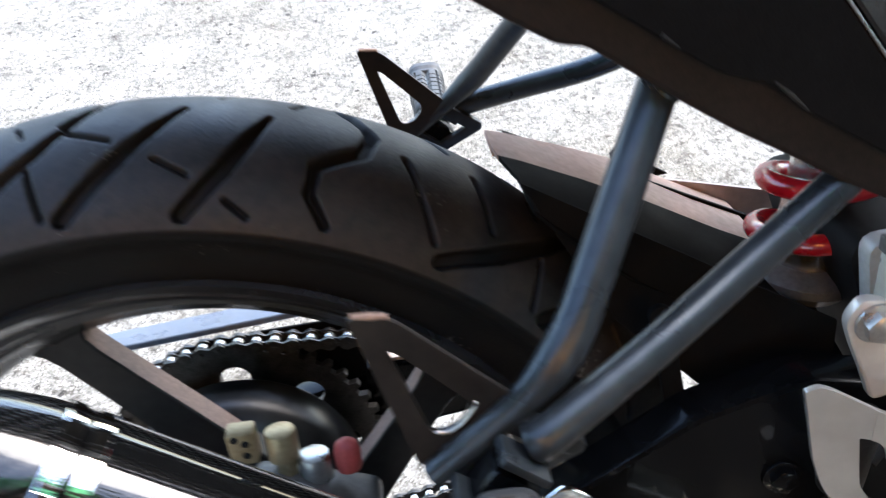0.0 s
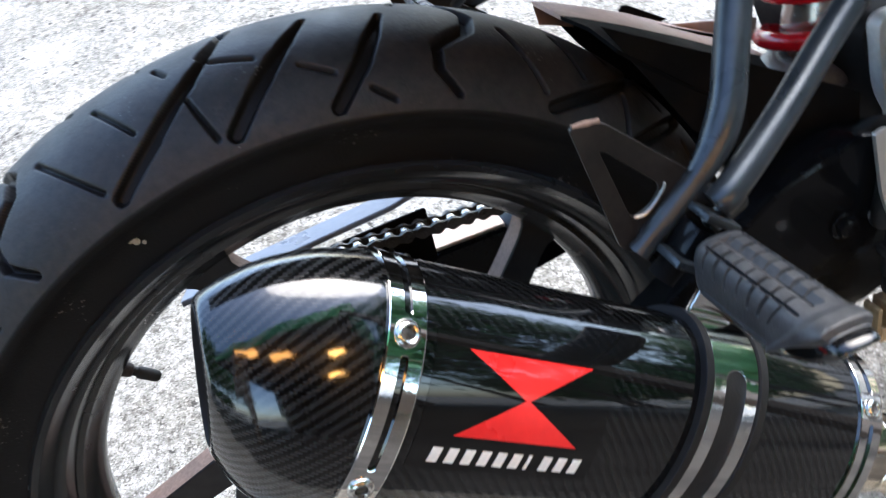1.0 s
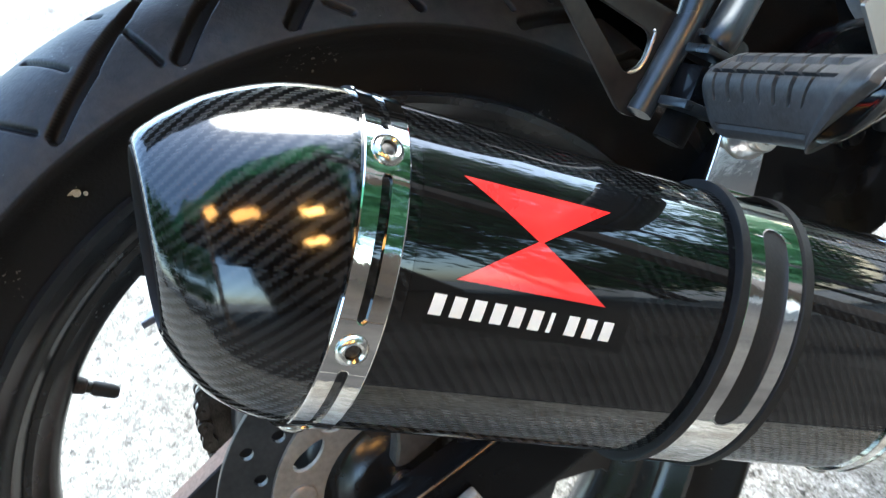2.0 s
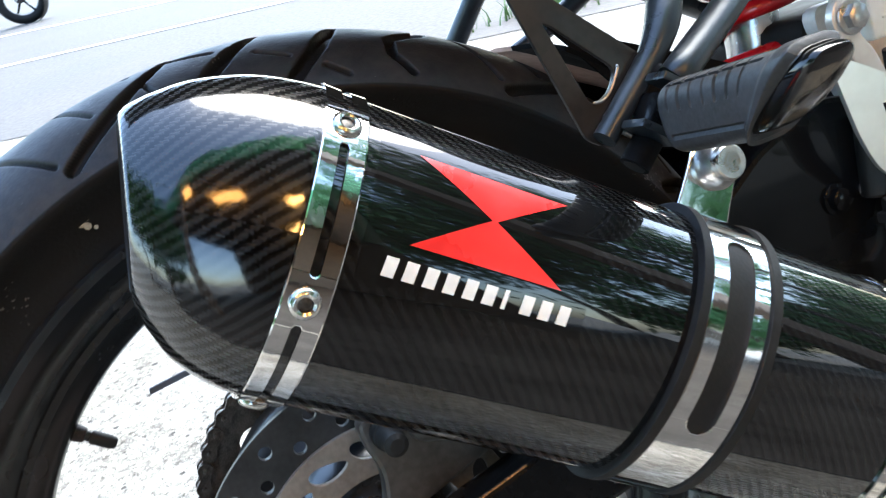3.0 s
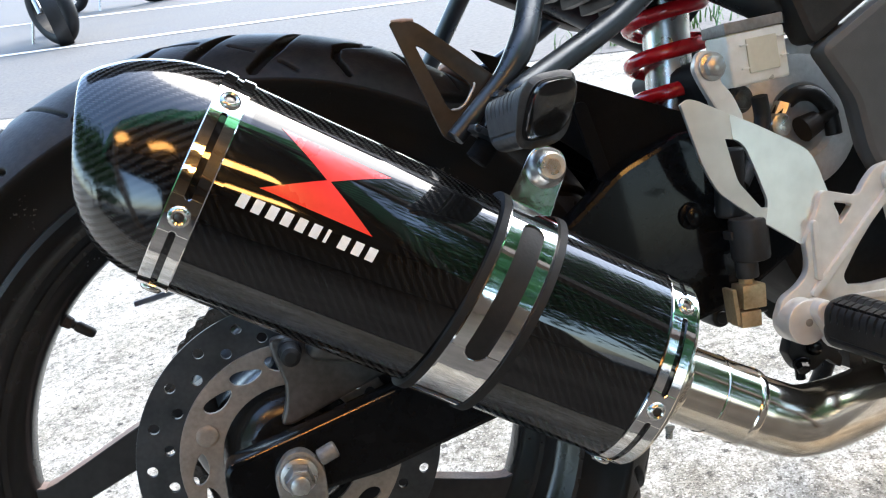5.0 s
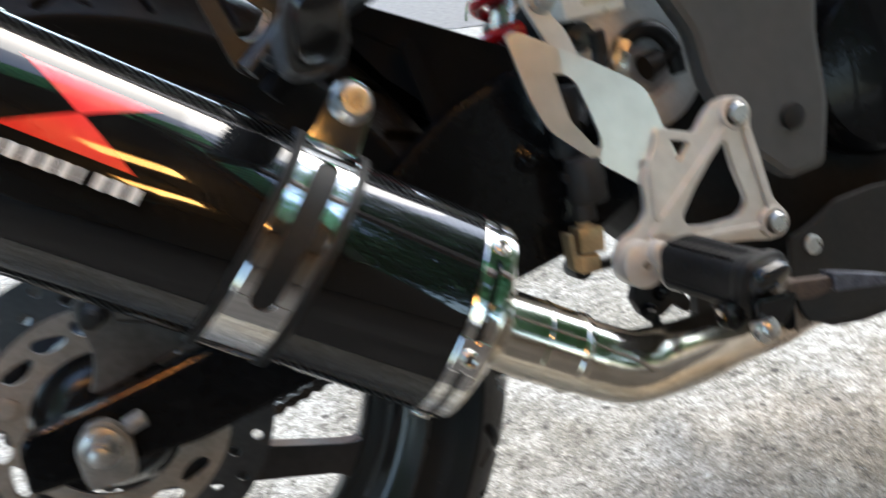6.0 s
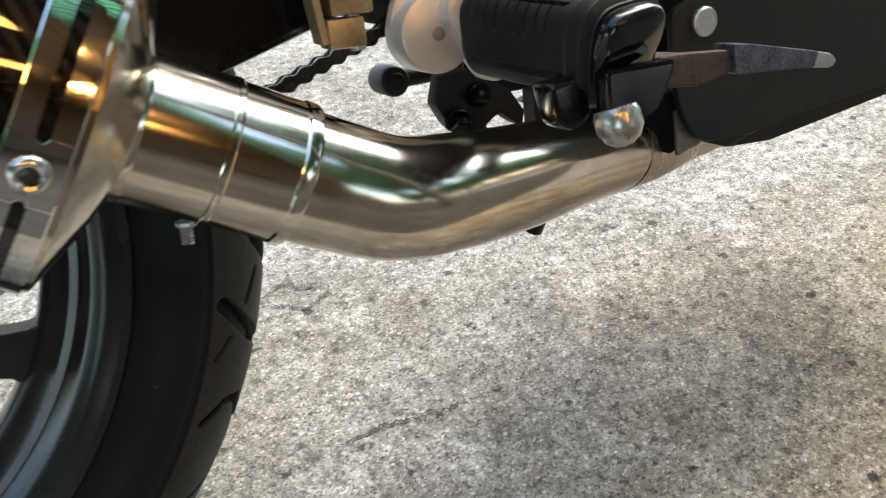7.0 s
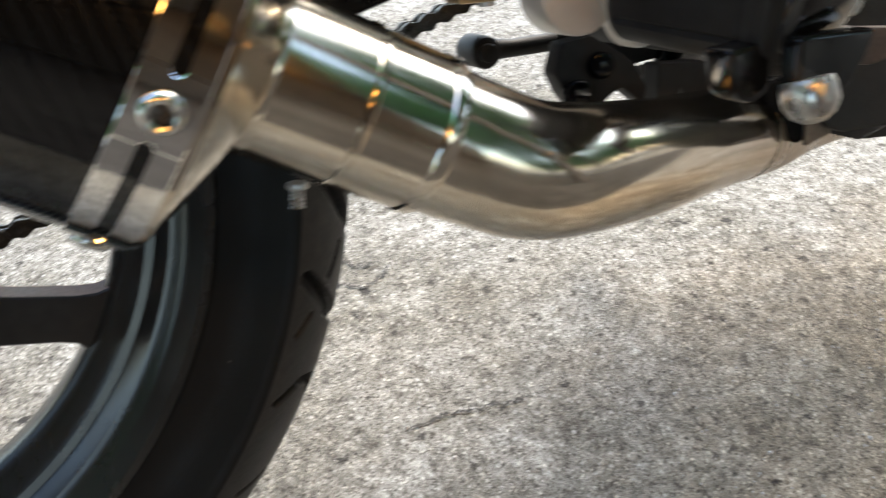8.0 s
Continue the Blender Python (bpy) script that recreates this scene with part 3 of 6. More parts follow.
# corrugated plastic sheet along the open end of the roof
_av, _af = [], []
for _i in range(181):
    _y = -7.2 + 0.04 * _i
    _z = 2.83 + 0.012 * math.sin(_y * 42.0)
    _av += [(1.55, _y, _z), (1.85, _y, _z - 0.03), (1.85, _y, _z - 0.026), (1.55, _y, _z + 0.004)]
    if _i:
        _af += [(4 * _i - 4 + k, 4 * _i - 4 + (k + 1) % 4, 4 * _i + (k + 1) % 4, 4 * _i + k) for k in range(4)]
_af += [(3, 2, 1, 0), (720, 721, 722, 723)]
part("roof_sheet", (_av, _af), M_AWNING, canopy_building, "green corrugated plastic edge sheet")
_ev, _ef = [], []
for _i in range(215):
    _x = -3.8 + 0.025 * _i
    _z = 2.83 + 0.012 * math.sin(_x * 42.0)
    _ev += [(_x, -0.45, _z), (_x, 0.0, _z - 0.03), (_x, 0.0, _z - 0.026), (_x, -0.45, _z + 0.004)]
    if _i:
        _ef += [(4 * _i - 4 + k, 4 * _i - 4 + (k + 1) % 4, 4 * _i + (k + 1) % 4, 4 * _i + k) for k in range(4)]
_ef += [(3, 2, 1, 0), (856, 857, 858, 859)]
part("eaves_sheet", (_ev, _ef), M_AWNING, canopy_building, "green corrugated plastic eaves sheet")
for x in (-3.7, -2.65, -1.6, -0.75, 0.4, 1.45):
    part("rafter", world_box((x - 0.05, -7.0, 2.66), (x + 0.05, -0.42, 2.8)), M_WALL, canopy_building)
# Unseen dark slab, added so the silencer's lower half reflects less light.
part("floor_slab", world_box((-6.5, -7.2, 0.002), (3.2, 0.50, 0.012)), M_FLOOR, canopy_building, "dark floor added out of view to darken reflections")
part("post", world_box((1.40, -0.35, 0), (1.55, -0.2, 2.8)), M_WALL, canopy_building)
part("post", world_box((-1.7, -0.35, 0), (-1.55, -0.2, 2.8)), M_WALL, canopy_building)


def tube_lamp(x, y, z, length, glass=M_LAMP):
    lamp = new("tube_lamp")
    tagged(lamp, "warm glowing tube lamp under the shelter roof", "lamp", "shelter lamps")
    lamp.location = (x, y, z)
    part("housing", block((length + 0.1, 0.36, 0.05), Matrix.Translation((0, 0, 0.08)), 0.005), M_ALLOY, lamp)
    part("tube", sweep([(-length / 2, 0, 0), (length / 2, 0, 0)], 0.16, 24, squash=0.4), glass, lamp)
    return lamp


tube_lamp(1.05, -3.0, 2.60, 0.45)
tube_lamp(0.95, -5.1, 2.60, 0.6)
# Dimmer unseen pair, added for the orange spots on the end cap.
tube_lamp(-0.40, -2.45, 2.60, 0.6, M_LAMP_DIM)
tube_lamp(-1.30, -1.85, 2.60, 0.4, M_LAMP_DIM)


def hedge_tree(at, seed, height, spread_r):
    """A leafy tree: tapered trunk, limbs, and a ragged crown of many leaves."""
    rng = random.Random(seed)
    tree = new("tree")
    tagged(tree, "leafy green tree past the end of the shelter", "tree", "trees by the yard")
    tree.location = at
    limbs = [sweep(glide([(0, 0, 0), (0.05, 0.02, height * 0.25), (-0.03, 0.05, height * 0.5)], 4), [0.14 - 0.010 * k for k in range(9)], 10)]
    tips = []
    for k in range(9):
        a, h = 6.283 * k / 9 + rng.uniform(-0.3, 0.3), height * rng.uniform(0.3, 0.55)
        tip = Vector((math.cos(a) * spread_r * rng.uniform(0.4, 0.8), math.sin(a) * spread_r * rng.uniform(0.4, 0.8), height * rng.uniform(0.55, 0.9)))
        limbs.append(sweep(glide([(0, 0, h), tuple(Vector((0, 0, h)).lerp(tip, 0.5) + Vector((0, 0, -0.1))), tuple(tip)], 4), [0.05 - 0.005 * i for i in range(9)], 6))
        tips.append(tip)
    part("trunk", joined(*limbs), M_WALL, tree, "brown trunk and limbs")
    verts, faces = [], []
    for k in range(4200):
        c = rng.choice(tips) + Vector((rng.gauss(0, spread_r * 0.28), rng.gauss(0, spread_r * 0.28), rng.gauss(0, height * 0.13)))
        u = Vector((rng.gauss(0, 1), rng.gauss(0, 1), rng.gauss(0, 0.6))).normalized()
        w = u.orthogonal().normalized()
        r = rng.uniform(0.09, 0.18)
        i = len(verts)
        verts += [c - u * r, c + w * r * 0.45 + u * 0.1 * r, c + u * r, c - w * r * 0.45 + u * 0.1 * r]
        faces.append((i, i + 1, i + 2, i + 3))
    part("crown", (verts, faces), M_LEAF, tree, "ragged green crown", 0)
    return tree


for n_tree, (tx, ty) in enumerate(((6.2, -6.2), (6.6, -4.2), (6.4, -2.4), (7.2, -0.9), (5.8, -8.4), (-9.2, -5.4), (-9.8, -3.2), (-8.8, -7.6), (4.2, -9.4), (2.6, -11.2))):
    hedge_tree((tx, ty, 0), 20 + n_tree, 5.4 + 0.5 * (n_tree % 3), 1.55)

for n_tree, (tx, ty) in enumerate(((-6.2, -0.6), (-6.0, -2.2))):
    hedge_tree((tx, ty, 0), 80 + n_tree, 4.4, 1.8)

for n_tree, (tx, ty) in enumerate(((8.0, 0.3), (7.6, -1.8), (7.4, -3.4), (7.4, -5.4), (7.0, -7.4), (-10.0, -4.2), (-9.6, -6.4))):
    hedge_tree((tx, ty, 0), 60 + n_tree, 1.75, 1.05)

# ---- the motorcycle ----
motorcycle = new("motorcycle")
tagged(motorcycle, "black motorcycle leaning on its side stand, with a carbon exhaust silencer", "motorcycle")
motorcycle.matrix_basis = BIKE

# rear wheel: axle at the origin, x ahead, y to the far side
RIM_SIDE = [(0.2290, 0.0470), (0.2310, 0.0495), (0.2290, 0.0525), (0.2250, 0.0525), (0.2225, 0.0490), (0.2190, 0.0440), (0.2140, 0.0385),
            (0.2105, 0.0375), (0.2085, 0.0340), (0.2050, 0.0265), (0.2010, 0.0255), (0.1985, 0.0215), (0.1935, 0.0165), (0.1890, 0.0120), (0.1872, 0.0060)]
rim_loop = [(r, -y) for r, y in RIM_SIDE] + [(r, y) for r, y in reversed(RIM_SIDE)] + [(0.2140, 0.0300), (0.2060, 0.0), (0.2140, -0.0300)]
rear_wheel = part("rear_wheel", lathe(rim_loop, (0, 0, 0), (0, 1, 0), 160, closed=True), M_RIM, motorcycle, "black cast alloy rear wheel rim")

TYRE_R, CROWN = 0.304, 0.074


def tyre_geometry():
    """Crowned tread with cut grooves, a shoulder edge, and bulged side walls down to the rim."""
    core = TYRE_R - CROWN
    phis = np.radians(np.linspace(-60, 60, 161))
    half = [(0.2660, 0.0648), (0.2640, 0.0652), (0.2600, 0.0625), (0.2550, 0.0570), (0.2500, 0.0530), (0.2440, 0.0505), (0.2380, 0.0495), (0.2330, 0.0492), (0.2300, 0.0490), (0.2240, 0.0460)]
    n_a = 2200
    theta = np.linspace(0, 2 * math.pi, n_a, endpoint=False)
    # slashes: (degrees round, degrees across, half width in mm) along each groove, repeated seven times
    unit = [
        [(91.0, -8, 0.8), (93.5, 10, 2.2), (96.4, 23.4, 3.6), (101.7, 40.4, 4.2), (107.4, 53.5, 3.6)],
        [(83.2, 4, 1.2), (85.6, 18, 3.2), (88.7, 32.6, 4.4), (93.6, 53, 4.0)],
        [(75.3, 8, 1.2), (76.8, 22, 3.4), (78.6, 36, 4.2), (82.3, 55, 3.6)],
        [(68.6, -9.5, 1.8), (66.2, 2, 2.6), (65.5, 8, 3.2), (66.2, 19, 3.6), (68.8, 26, 3.4), (70.4, 31, 2.6), (70.6, 43, 2.2), (68.6, 54, 1.8)],
        [(93.5, 16, 1.4), (89.5, 23, 1.4)],
        [(97.0, 31.5, 1.3), (95.8, 52, 1.3)],
        [(106.1, 9, 1.3), (103.2, 33, 1.3)],
        [(113.5, 15.4, 1.4), (109.0, 47.5, 1.4)],
        [(99.1, 4, 1.3), (98.2, 12, 1.3)],
        [(85.2, 33, 1.2), (82.1, 40, 1.2)],
        [(78.4, 49, 1.2), (76.2, 55, 1.2)],
    ]
    period = 360 / 7
    tt, pp = np.meshgrid(np.degrees(theta), np.degrees(phis), indexing="ij")
    cut = np.zeros_like(tt)
    for mirror in (1, -1):
        for line in unit:
            for (t0, p0, w0), (t1, p1, w1) in zip(line, line[1:]):
                shift = 0.0 if mirror == 1 else period / 2
                rel = (tt - (t0 + shift) + period / 2) % period - period / 2
                x = np.radians(rel) * (core + CROWN * np.cos(np.radians(pp)))
                y = np.radians(-mirror * pp - p0) * CROWN
                dx = math.radians(t1 - t0) * (core + CROWN * math.cos(math.radians((p0 + p1) / 2)))
                dy = math.radians(p1 - p0) * CROWN
                k = np.clip((x * dx + y * dy) / (dx * dx + dy * dy), 0, 1)
                dist = np.hypot(x - k * dx, y - k * dy)
                w = (w0 + (w1 - w0) * k) * 0.001
                cut = np.maximum(cut, np.clip((w - dist) / 0.0020 + 0.5, 0, 1) * (0.0026 if w0 < 1.5 and w1 < 1.5 else 0.0055))
    rows_r, rows_y = [], []
    for r, y in reversed(half):
        rows_r.append(np.full(n_a, r))
        rows_y.append(np.full(n_a, -y))
    for j, phi in enumerate(phis):
        rad = CROWN - cut[:, j]
        rows_r.append(core + rad * math.cos(phi))
        rows_y.append(rad * math.sin(phi))
    for r, y in half:
        rows_r.append(np.full(n_a, r))
        rows_y.append(np.full(n_a, y))
    rr, yy = np.array(rows_r), np.array(rows_y)
    x, z = rr * np.cos(theta), rr * np.sin(theta)
    verts = np.stack([x, yy, z], -1).reshape(-1, 3)
    m = len(rr)
    i, k = np.meshgrid(np.arange(m - 1), np.arange(n_a), indexing="ij")
    k2 = (k + 1) % n_a
    faces = np.stack([i * n_a + k, i * n_a + k2, (i + 1) * n_a + k2, (i + 1) * n_a + k], -1).reshape(-1, 4)
    on_block = np.zeros((m, n_a))
    on_block[len(half) : len(half) + len(phis)] = np.clip(1 - cut.T / 0.0015, 0, 1)
    return verts.tolist(), faces.tolist(), on_block.ravel()


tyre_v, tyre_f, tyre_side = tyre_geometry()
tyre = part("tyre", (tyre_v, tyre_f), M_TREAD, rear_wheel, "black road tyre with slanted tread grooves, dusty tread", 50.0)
tyre.data.attributes.new("on_block", "FLOAT", "POINT").data.foreach_set("value", tyre_side.astype(np.float32))
# pale chalk mark on the side wall
_spot = [plate(ring_of(0.0022 * k, 9, (-0.0890 + 0.7 * dx, 0.2350 + 0.7 * dz), 0.5 * k), -0.0536, -0.0526, (), 0) for dx, dz, k in ((0, 0, 1.0), (0.004, 0.003, 0.8), (0.0035, -0.003, 0.9), (-0.003, 0.003, 0.7), (0.0085, -0.0055, 0.5))]
part("chalk_mark", joined(*_spot), mat("chalk", (0.16, 0.15, 0.12), (0.4, 0.38, 0.32), 0.9, scale=400), rear_wheel, "pale chalk inspection mark", 0)


def spoke_geometry(turn):
    """A straight cast spoke of box section, swept back from the rim towards the hub."""
    verts, faces = [], []
    rows = [(0.050, 0.0190, -0.0390), (0.075, 0.0170, -0.0315), (0.100, 0.0155, -0.0240), (0.125, 0.0142, -0.0160), (0.150, 0.0132, -0.0075), (0.174, 0.0128, 0.0008), (0.183, 0.0140, 0.0040), (0.189, 0.0180, 0.0060), (0.1945, 0.0280, 0.0075)]
    ring = ((-1, -0.0105), (-0.93, -0.0118), (0.93, -0.0118), (1, -0.0105), (1, 0.0050), (0.93, 0.0062), (-0.93, 0.0062), (-1, 0.0050))
    for r, w, c in rows:
        for sx, y in ring:
            q = c + w * sx
            verts.append((r * math.cos(turn) - q * math.sin(turn), y, r * math.sin(turn) + q * math.cos(turn)))
    n = len(ring)
    for i in range(len(rows) - 1):
        for k in range(n):
            faces.append((i * n + k, i * n + (k + 1) % n, (i + 1) * n + (k + 1) % n, (i + 1) * n + k))
    return verts, faces


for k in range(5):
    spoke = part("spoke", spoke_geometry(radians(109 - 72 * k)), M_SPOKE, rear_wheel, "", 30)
    # Side faces are painted pale and warm, as if the sun lit them.
    spoke.data.materials.append(M_LITSIDE)
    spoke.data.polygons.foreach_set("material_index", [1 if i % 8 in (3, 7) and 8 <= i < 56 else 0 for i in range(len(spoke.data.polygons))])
part("cush_drum", lathe([(0.056, 0.006), (0.070, 0.018), (0.079, 0.030), (0.082, 0.036), (0.082, 0.060), (0.079, 0.065), (0.060, 0.068), (0.03, 0.068)], (0, 0, 0), (0, 1, 0), 56), M_SPOKE, rear_wheel, "satin grey hub drum behind the sprocket")
part("hub", lathe([(0.03, -0.062), (0.036, -0.06), (0.046, -0.05), (0.055, -0.035), (0.058, 0.0), (0.056, 0.04), (0.05, 0.055), (0.03, 0.06)], (0, 0, 0), (0, 1, 0), 48), M_RIM, rear_wheel)
valve_a = Vector((-0.1490, 0.0, 0.1325))
valve_b = Vector((-0.1210, -0.003, 0.1095))
part("valve_stem", sweep([valve_a.lerp(valve_b, f) for f in (0.0, 0.12, 0.45, 0.50, 0.52)], [0.0062, 0.0060, 0.0047, 0.0042, 0.0030], 18), M_VALVE, rear_wheel, "brown-black rubber tyre valve")
part("valve_cap", sweep([valve_a.lerp(valve_b, f) for f in (0.50, 0.585, 0.60, 0.64, 0.90, 0.97, 1.0)], [0.0031, 0.0031, 0.0039, 0.0042, 0.0040, 0.0034, 0.0022], 18), M_SIDE, rear_wheel, "black plastic valve cap")


def brake_disc():
    holes = [ring_of(0.0780, 72)]
    for k in range(20):
        a = 2 * math.pi * k / 20 + radians(10.8)
        holes.append(ring_of(0.0038, 14, (0.0992 * math.cos(a), 0.0992 * math.sin(a))))
        a -= radians(9.0)
        holes.append(ring_of(0.0038, 14, (0.0868 * math.cos(a), 0.0868 * math.sin(a))))
    disc = part("brake_disc", plate(ring_of(0.1095, 120), -0.0575, -0.0535, holes, 0.0004), M_DISC, rear_wheel, "drilled steel brake disc", 8)
    slots = [ring_of(0.0500, 60)]
    for k in range(16):
        if k % 4 == 0:
            continue
        a = 2 * math.pi * k / 16 + radians(62.8)
        bean = [(0.0116 * math.cos(w), 0.0050 * math.sin(w) * (1.0 + 0.28 * math.cos(w)) - 0.0012 * math.cos(w) ** 2) for w in (2 * math.pi * i / 20 for i in range(20))]
        turn = a + math.pi / 2 - 0.27
        slots.append([(0.0655 * math.cos(a) + x * math.cos(turn) - z * math.sin(turn), 0.0655 * math.sin(a) + x * math.sin(turn) + z * math.cos(turn)) for x, z in bean])
    carrier = part("disc_carrier", plate(ring_of(0.0800, 96), -0.0610, -0.0575, slots, 0.0006), M_CARRIER, rear_wheel, "slotted brown-grey disc carrier", 30)
    for k in range(4):
        a = math.pi * k / 2 + radians(62.8)
        part("disc_bolt", socket_bolt((0.0625 * math.cos(a), -0.0608, 0.0625 * math.sin(a)), (0, -1, 0), 0.0078, 0.0028), M_CARRIER, rear_wheel)


brake_disc()


def sprocket():
    teeth = []
    n = 46
    for k in range(n):
        for off, r in ((-0.32, 0.0945), (-0.14, 0.1005), (0.14, 0.1005), (0.32, 0.0945)):
            a = 2 * math.pi * (k + off) / n
            teeth.append((r * math.cos(a), r * math.sin(a)))
    holes = [ring_of(0.03, 32)] + [ring_of(0.011, 18, (0.070 * math.cos(2 * math.pi * k / 8), 0.070 * math.sin(2 * math.pi * k / 8))) for k in range(8)]
    part("rear_sprocket", plate(teeth, 0.0770, 0.0830, holes, 0.0005), M_CHAIN, rear_wheel, "dark steel rear sprocket", 30)
    for k in range(6):
        a = 2 * math.pi * (k + 0.5) / 6
        part("sprocket_bolt", hex_bolt((0.047 * math.cos(a), 0.083, 0.047 * math.sin(a)), (0, 1, 0), 0.006, 0.008), M_STEEL, rear_wheel)


sprocket()

# swing arm, both sides, with a cross tube
ARM = fillet([(-0.049, -0.017), (-0.046, 0.0185), (0.011, 0.0275), (0.079, 0.0395), (0.150, 0.075), (0.214, 0.116), (0.268, 0.150), (0.320, 0.166), (0.372, 0.155), (0.400, 0.110), (0.395, 0.060), (0.340, 0.033), (0.288, 0.023), (0.140, -0.002), (0.057, -0.016)], 0.008)
FAR_ARM = fillet([(-0.049, -0.017), (-0.046, 0.0185), (0.011, 0.0275), (0.079, 0.0460), (0.092, 0.0565), (0.160, 0.0580), (0.214, 0.110), (0.268, 0.150), (0.320, 0.166), (0.372, 0.155), (0.400, 0.110), (0.395, 0.060), (0.340, 0.033), (0.288, 0.023), (0.140, -0.002), (0.057, -0.016)], 0.006)
swing_arm = part("swing_arm", joined(plate(ARM, -0.1075, -0.083, (), 0.0035), plate(FAR_ARM, 0.091, 0.1155, (), 0.0035), sweep([(0.335, -0.09, 0.10), (0.335, 0.095, 0.10)], 0.030, 24)), M_ARM, motorcycle, "black painted swing arm")
# Thin rod standing in for the specular glint along the arm's edge.
part("edge_glint", sweep([(-0.0400, -0.1060, 0.0180), (-0.0200, -0.1062, 0.0214), (0.0110, -0.1062, 0.0264), (0.0500, -0.1062, 0.0332), (0.0760, -0.1062, 0.0380)], 0.0008, 8), M_RUST, swing_arm, "thin line for the upper edge's glint")
part("arm_bolt", hex_bolt((0.3137, -0.1075, 0.105), (0, -1, 0), 0.0075, 0.007), M_ARM, swing_arm)
part("arm_bolt", hex_bolt((0.338, -0.1075, 0.104), (0, -1, 0), 0.0048, 0.006), M_STEEL, swing_arm)
# Tan strip added to paint the sunlit top face of the far arm.
part("lit_arm_top", block((0.0620, 0.0215, 0.0036), Matrix.Translation((0.1240, 0.1035, 0.0592)), 0.0012), mat("sunlit_arm_tan", (0.50, 0.36, 0.27), (0.62, 0.47, 0.37), 0.5, scale=60), swing_arm, "tan strip for the far arm's sunlit top")
part("guide_plate", plate(fillet([(0.012, 0.1005), (0.093, 0.1040), (0.093, 0.0540), (0.070, 0.0420), (0.030, 0.0840)], 0.003), 0.0885, 0.0905, (), 0.0005), M_SHADED, swing_arm, "black chain guide plate")
AXLE_PLATE = fillet([(-0.0145, -0.022), (-0.0150, 0.008), (-0.004, 0.0195), (0.008, 0.0195), (0.0185, 0.006), (0.0160, -0.022)], 0.008)
axle_plate = part("axle_plate", plate(AXLE_PLATE, -0.1185, -0.1075, [ring_of(0.007, 20, (0.001, 0.003))], 0.002), M_CAST, swing_arm, "grey cast chain adjuster plate")
part("axle_nut", joined(drum((0.001, -0.1185, 0.004), (0, -1, 0), 0.0125, 0.003), lathe([(0.0098, 0.003), (0.0098, 0.0125), (0.0085, 0.0145)], (0.001, -0.1185, 0.004), (0, -1, 0), 6), drum((0.001, -0.133, 0.004), (0, -1, 0), 0.0065, 0.006)), M_STEEL, swing_arm, "zinc-plated axle nut")
part("adjuster", joined(drum((0.016, -0.1135, 0.0095), (0.9, 0, 0.25), 0.0058, 0.013, 0.0015)), M_CAST, swing_arm)
part("axle", sweep([(0, -0.118, 0.004), (0, 0.125, 0.004)], 0.0085, 20), M_STEEL, swing_arm)
# chain guard blade on the far side
guard_rows = [(-0.0995, 0.1134, 0.060), (-0.0572, 0.1175, 0.060), (0.0626, 0.1280, 0.061), (0.12, 0.1365, 0.068), (0.22, 0.1550, 0.078), (0.31, 0.1720, 0.082)]
_gv, _gf = [], []
for x, z, y in guard_rows:
    _gv += [(x, y, z), (x, y, z + 0.0036), (x, y + 0.0008, z + 0.0044), (x + 0.006, y + 0.032, z - 0.0022), (x + 0.006, y + 0.032, z - 0.0044), (x, y + 0.0020, z + 0.0018)]
for i in range(len(guard_rows) - 1):
    _gf += [(6 * i + k, 6 * i + (k + 1) % 6, 6 * i + 6 + (k + 1) % 6, 6 * i + 6 + k) for k in range(6)]
_gf += [(5, 4, 3, 2, 1, 0), tuple(range(30, 36))]
part("chain_guard", (_gv, _gf), M_GUARD, swing_arm, "blue-grey chain guard", 25)

part("brace_plate", bar((0.2555, 0.196), (0.2650, 0.142), 0.011, -0.083, -0.079, 0.001), M_SHADED, swing_arm, "dark brace strip")
# brake caliper bracket and caliper under the silencer
caliper = part("brake_caliper", joined(plate(fillet([(0.001, 0.088), (0.024, 0.086), (0.075, 0.072), (0.085, 0.045), (0.05, 0.036), (0.004, 0.024), (-0.004, 0.026), (0.003, 0.040), (0.006, 0.056), (0.002, 0.072)], 0.006), -0.076, -0.064, (), 0.003), block((0.075, 0.05, 0.042), Matrix.Translation((0.065, -0.072, 0.078)) @ Matrix.Rotation(radians(20), 4, "Y"), 0.01, 3)), M_BRACKET, motorcycle, "grey cast brake caliper with bracket")
part("banjo_bolt", joined(drum((0.0548, -0.057, 0.113), (0, 0.1, 1), 0.0088, 0.019, 0.002), lathe([(0.0062, 0.0), (0.0062, 0.012)], (0.0548, -0.057, 0.102), (0, 0.1, 1), 6)), M_BRASS, caliper, "yellow zinc banjo bolt")
part("hose_end", joined(drum((0.0700, -0.057, 0.092), (0, 0.1, 1), 0.0090, 0.020, 0.0015), drum((0.0700, -0.057, 0.080), (0, 0.1, 1), 0.0065, 0.014, 0.001)), M_STEEL, caliper, "steel hose fitting")
part("bleed_cap", lathe([(0.0068, 0.0), (0.0076, 0.003), (0.0076, 0.011), (0.0064, 0.016), (0.0035, 0.0185), (0.0001, 0.019)], (0.0890, -0.057, 0.100), (0, 0.1, 1), 24), M_CAP, caliper, "faded red rubber bleed cap")
part("pad_pin", joined(block((0.0150, 0.012, 0.021), Matrix.Translation((0.0345, -0.057, 0.127)), 0.0015)), M_BRASS, caliper)
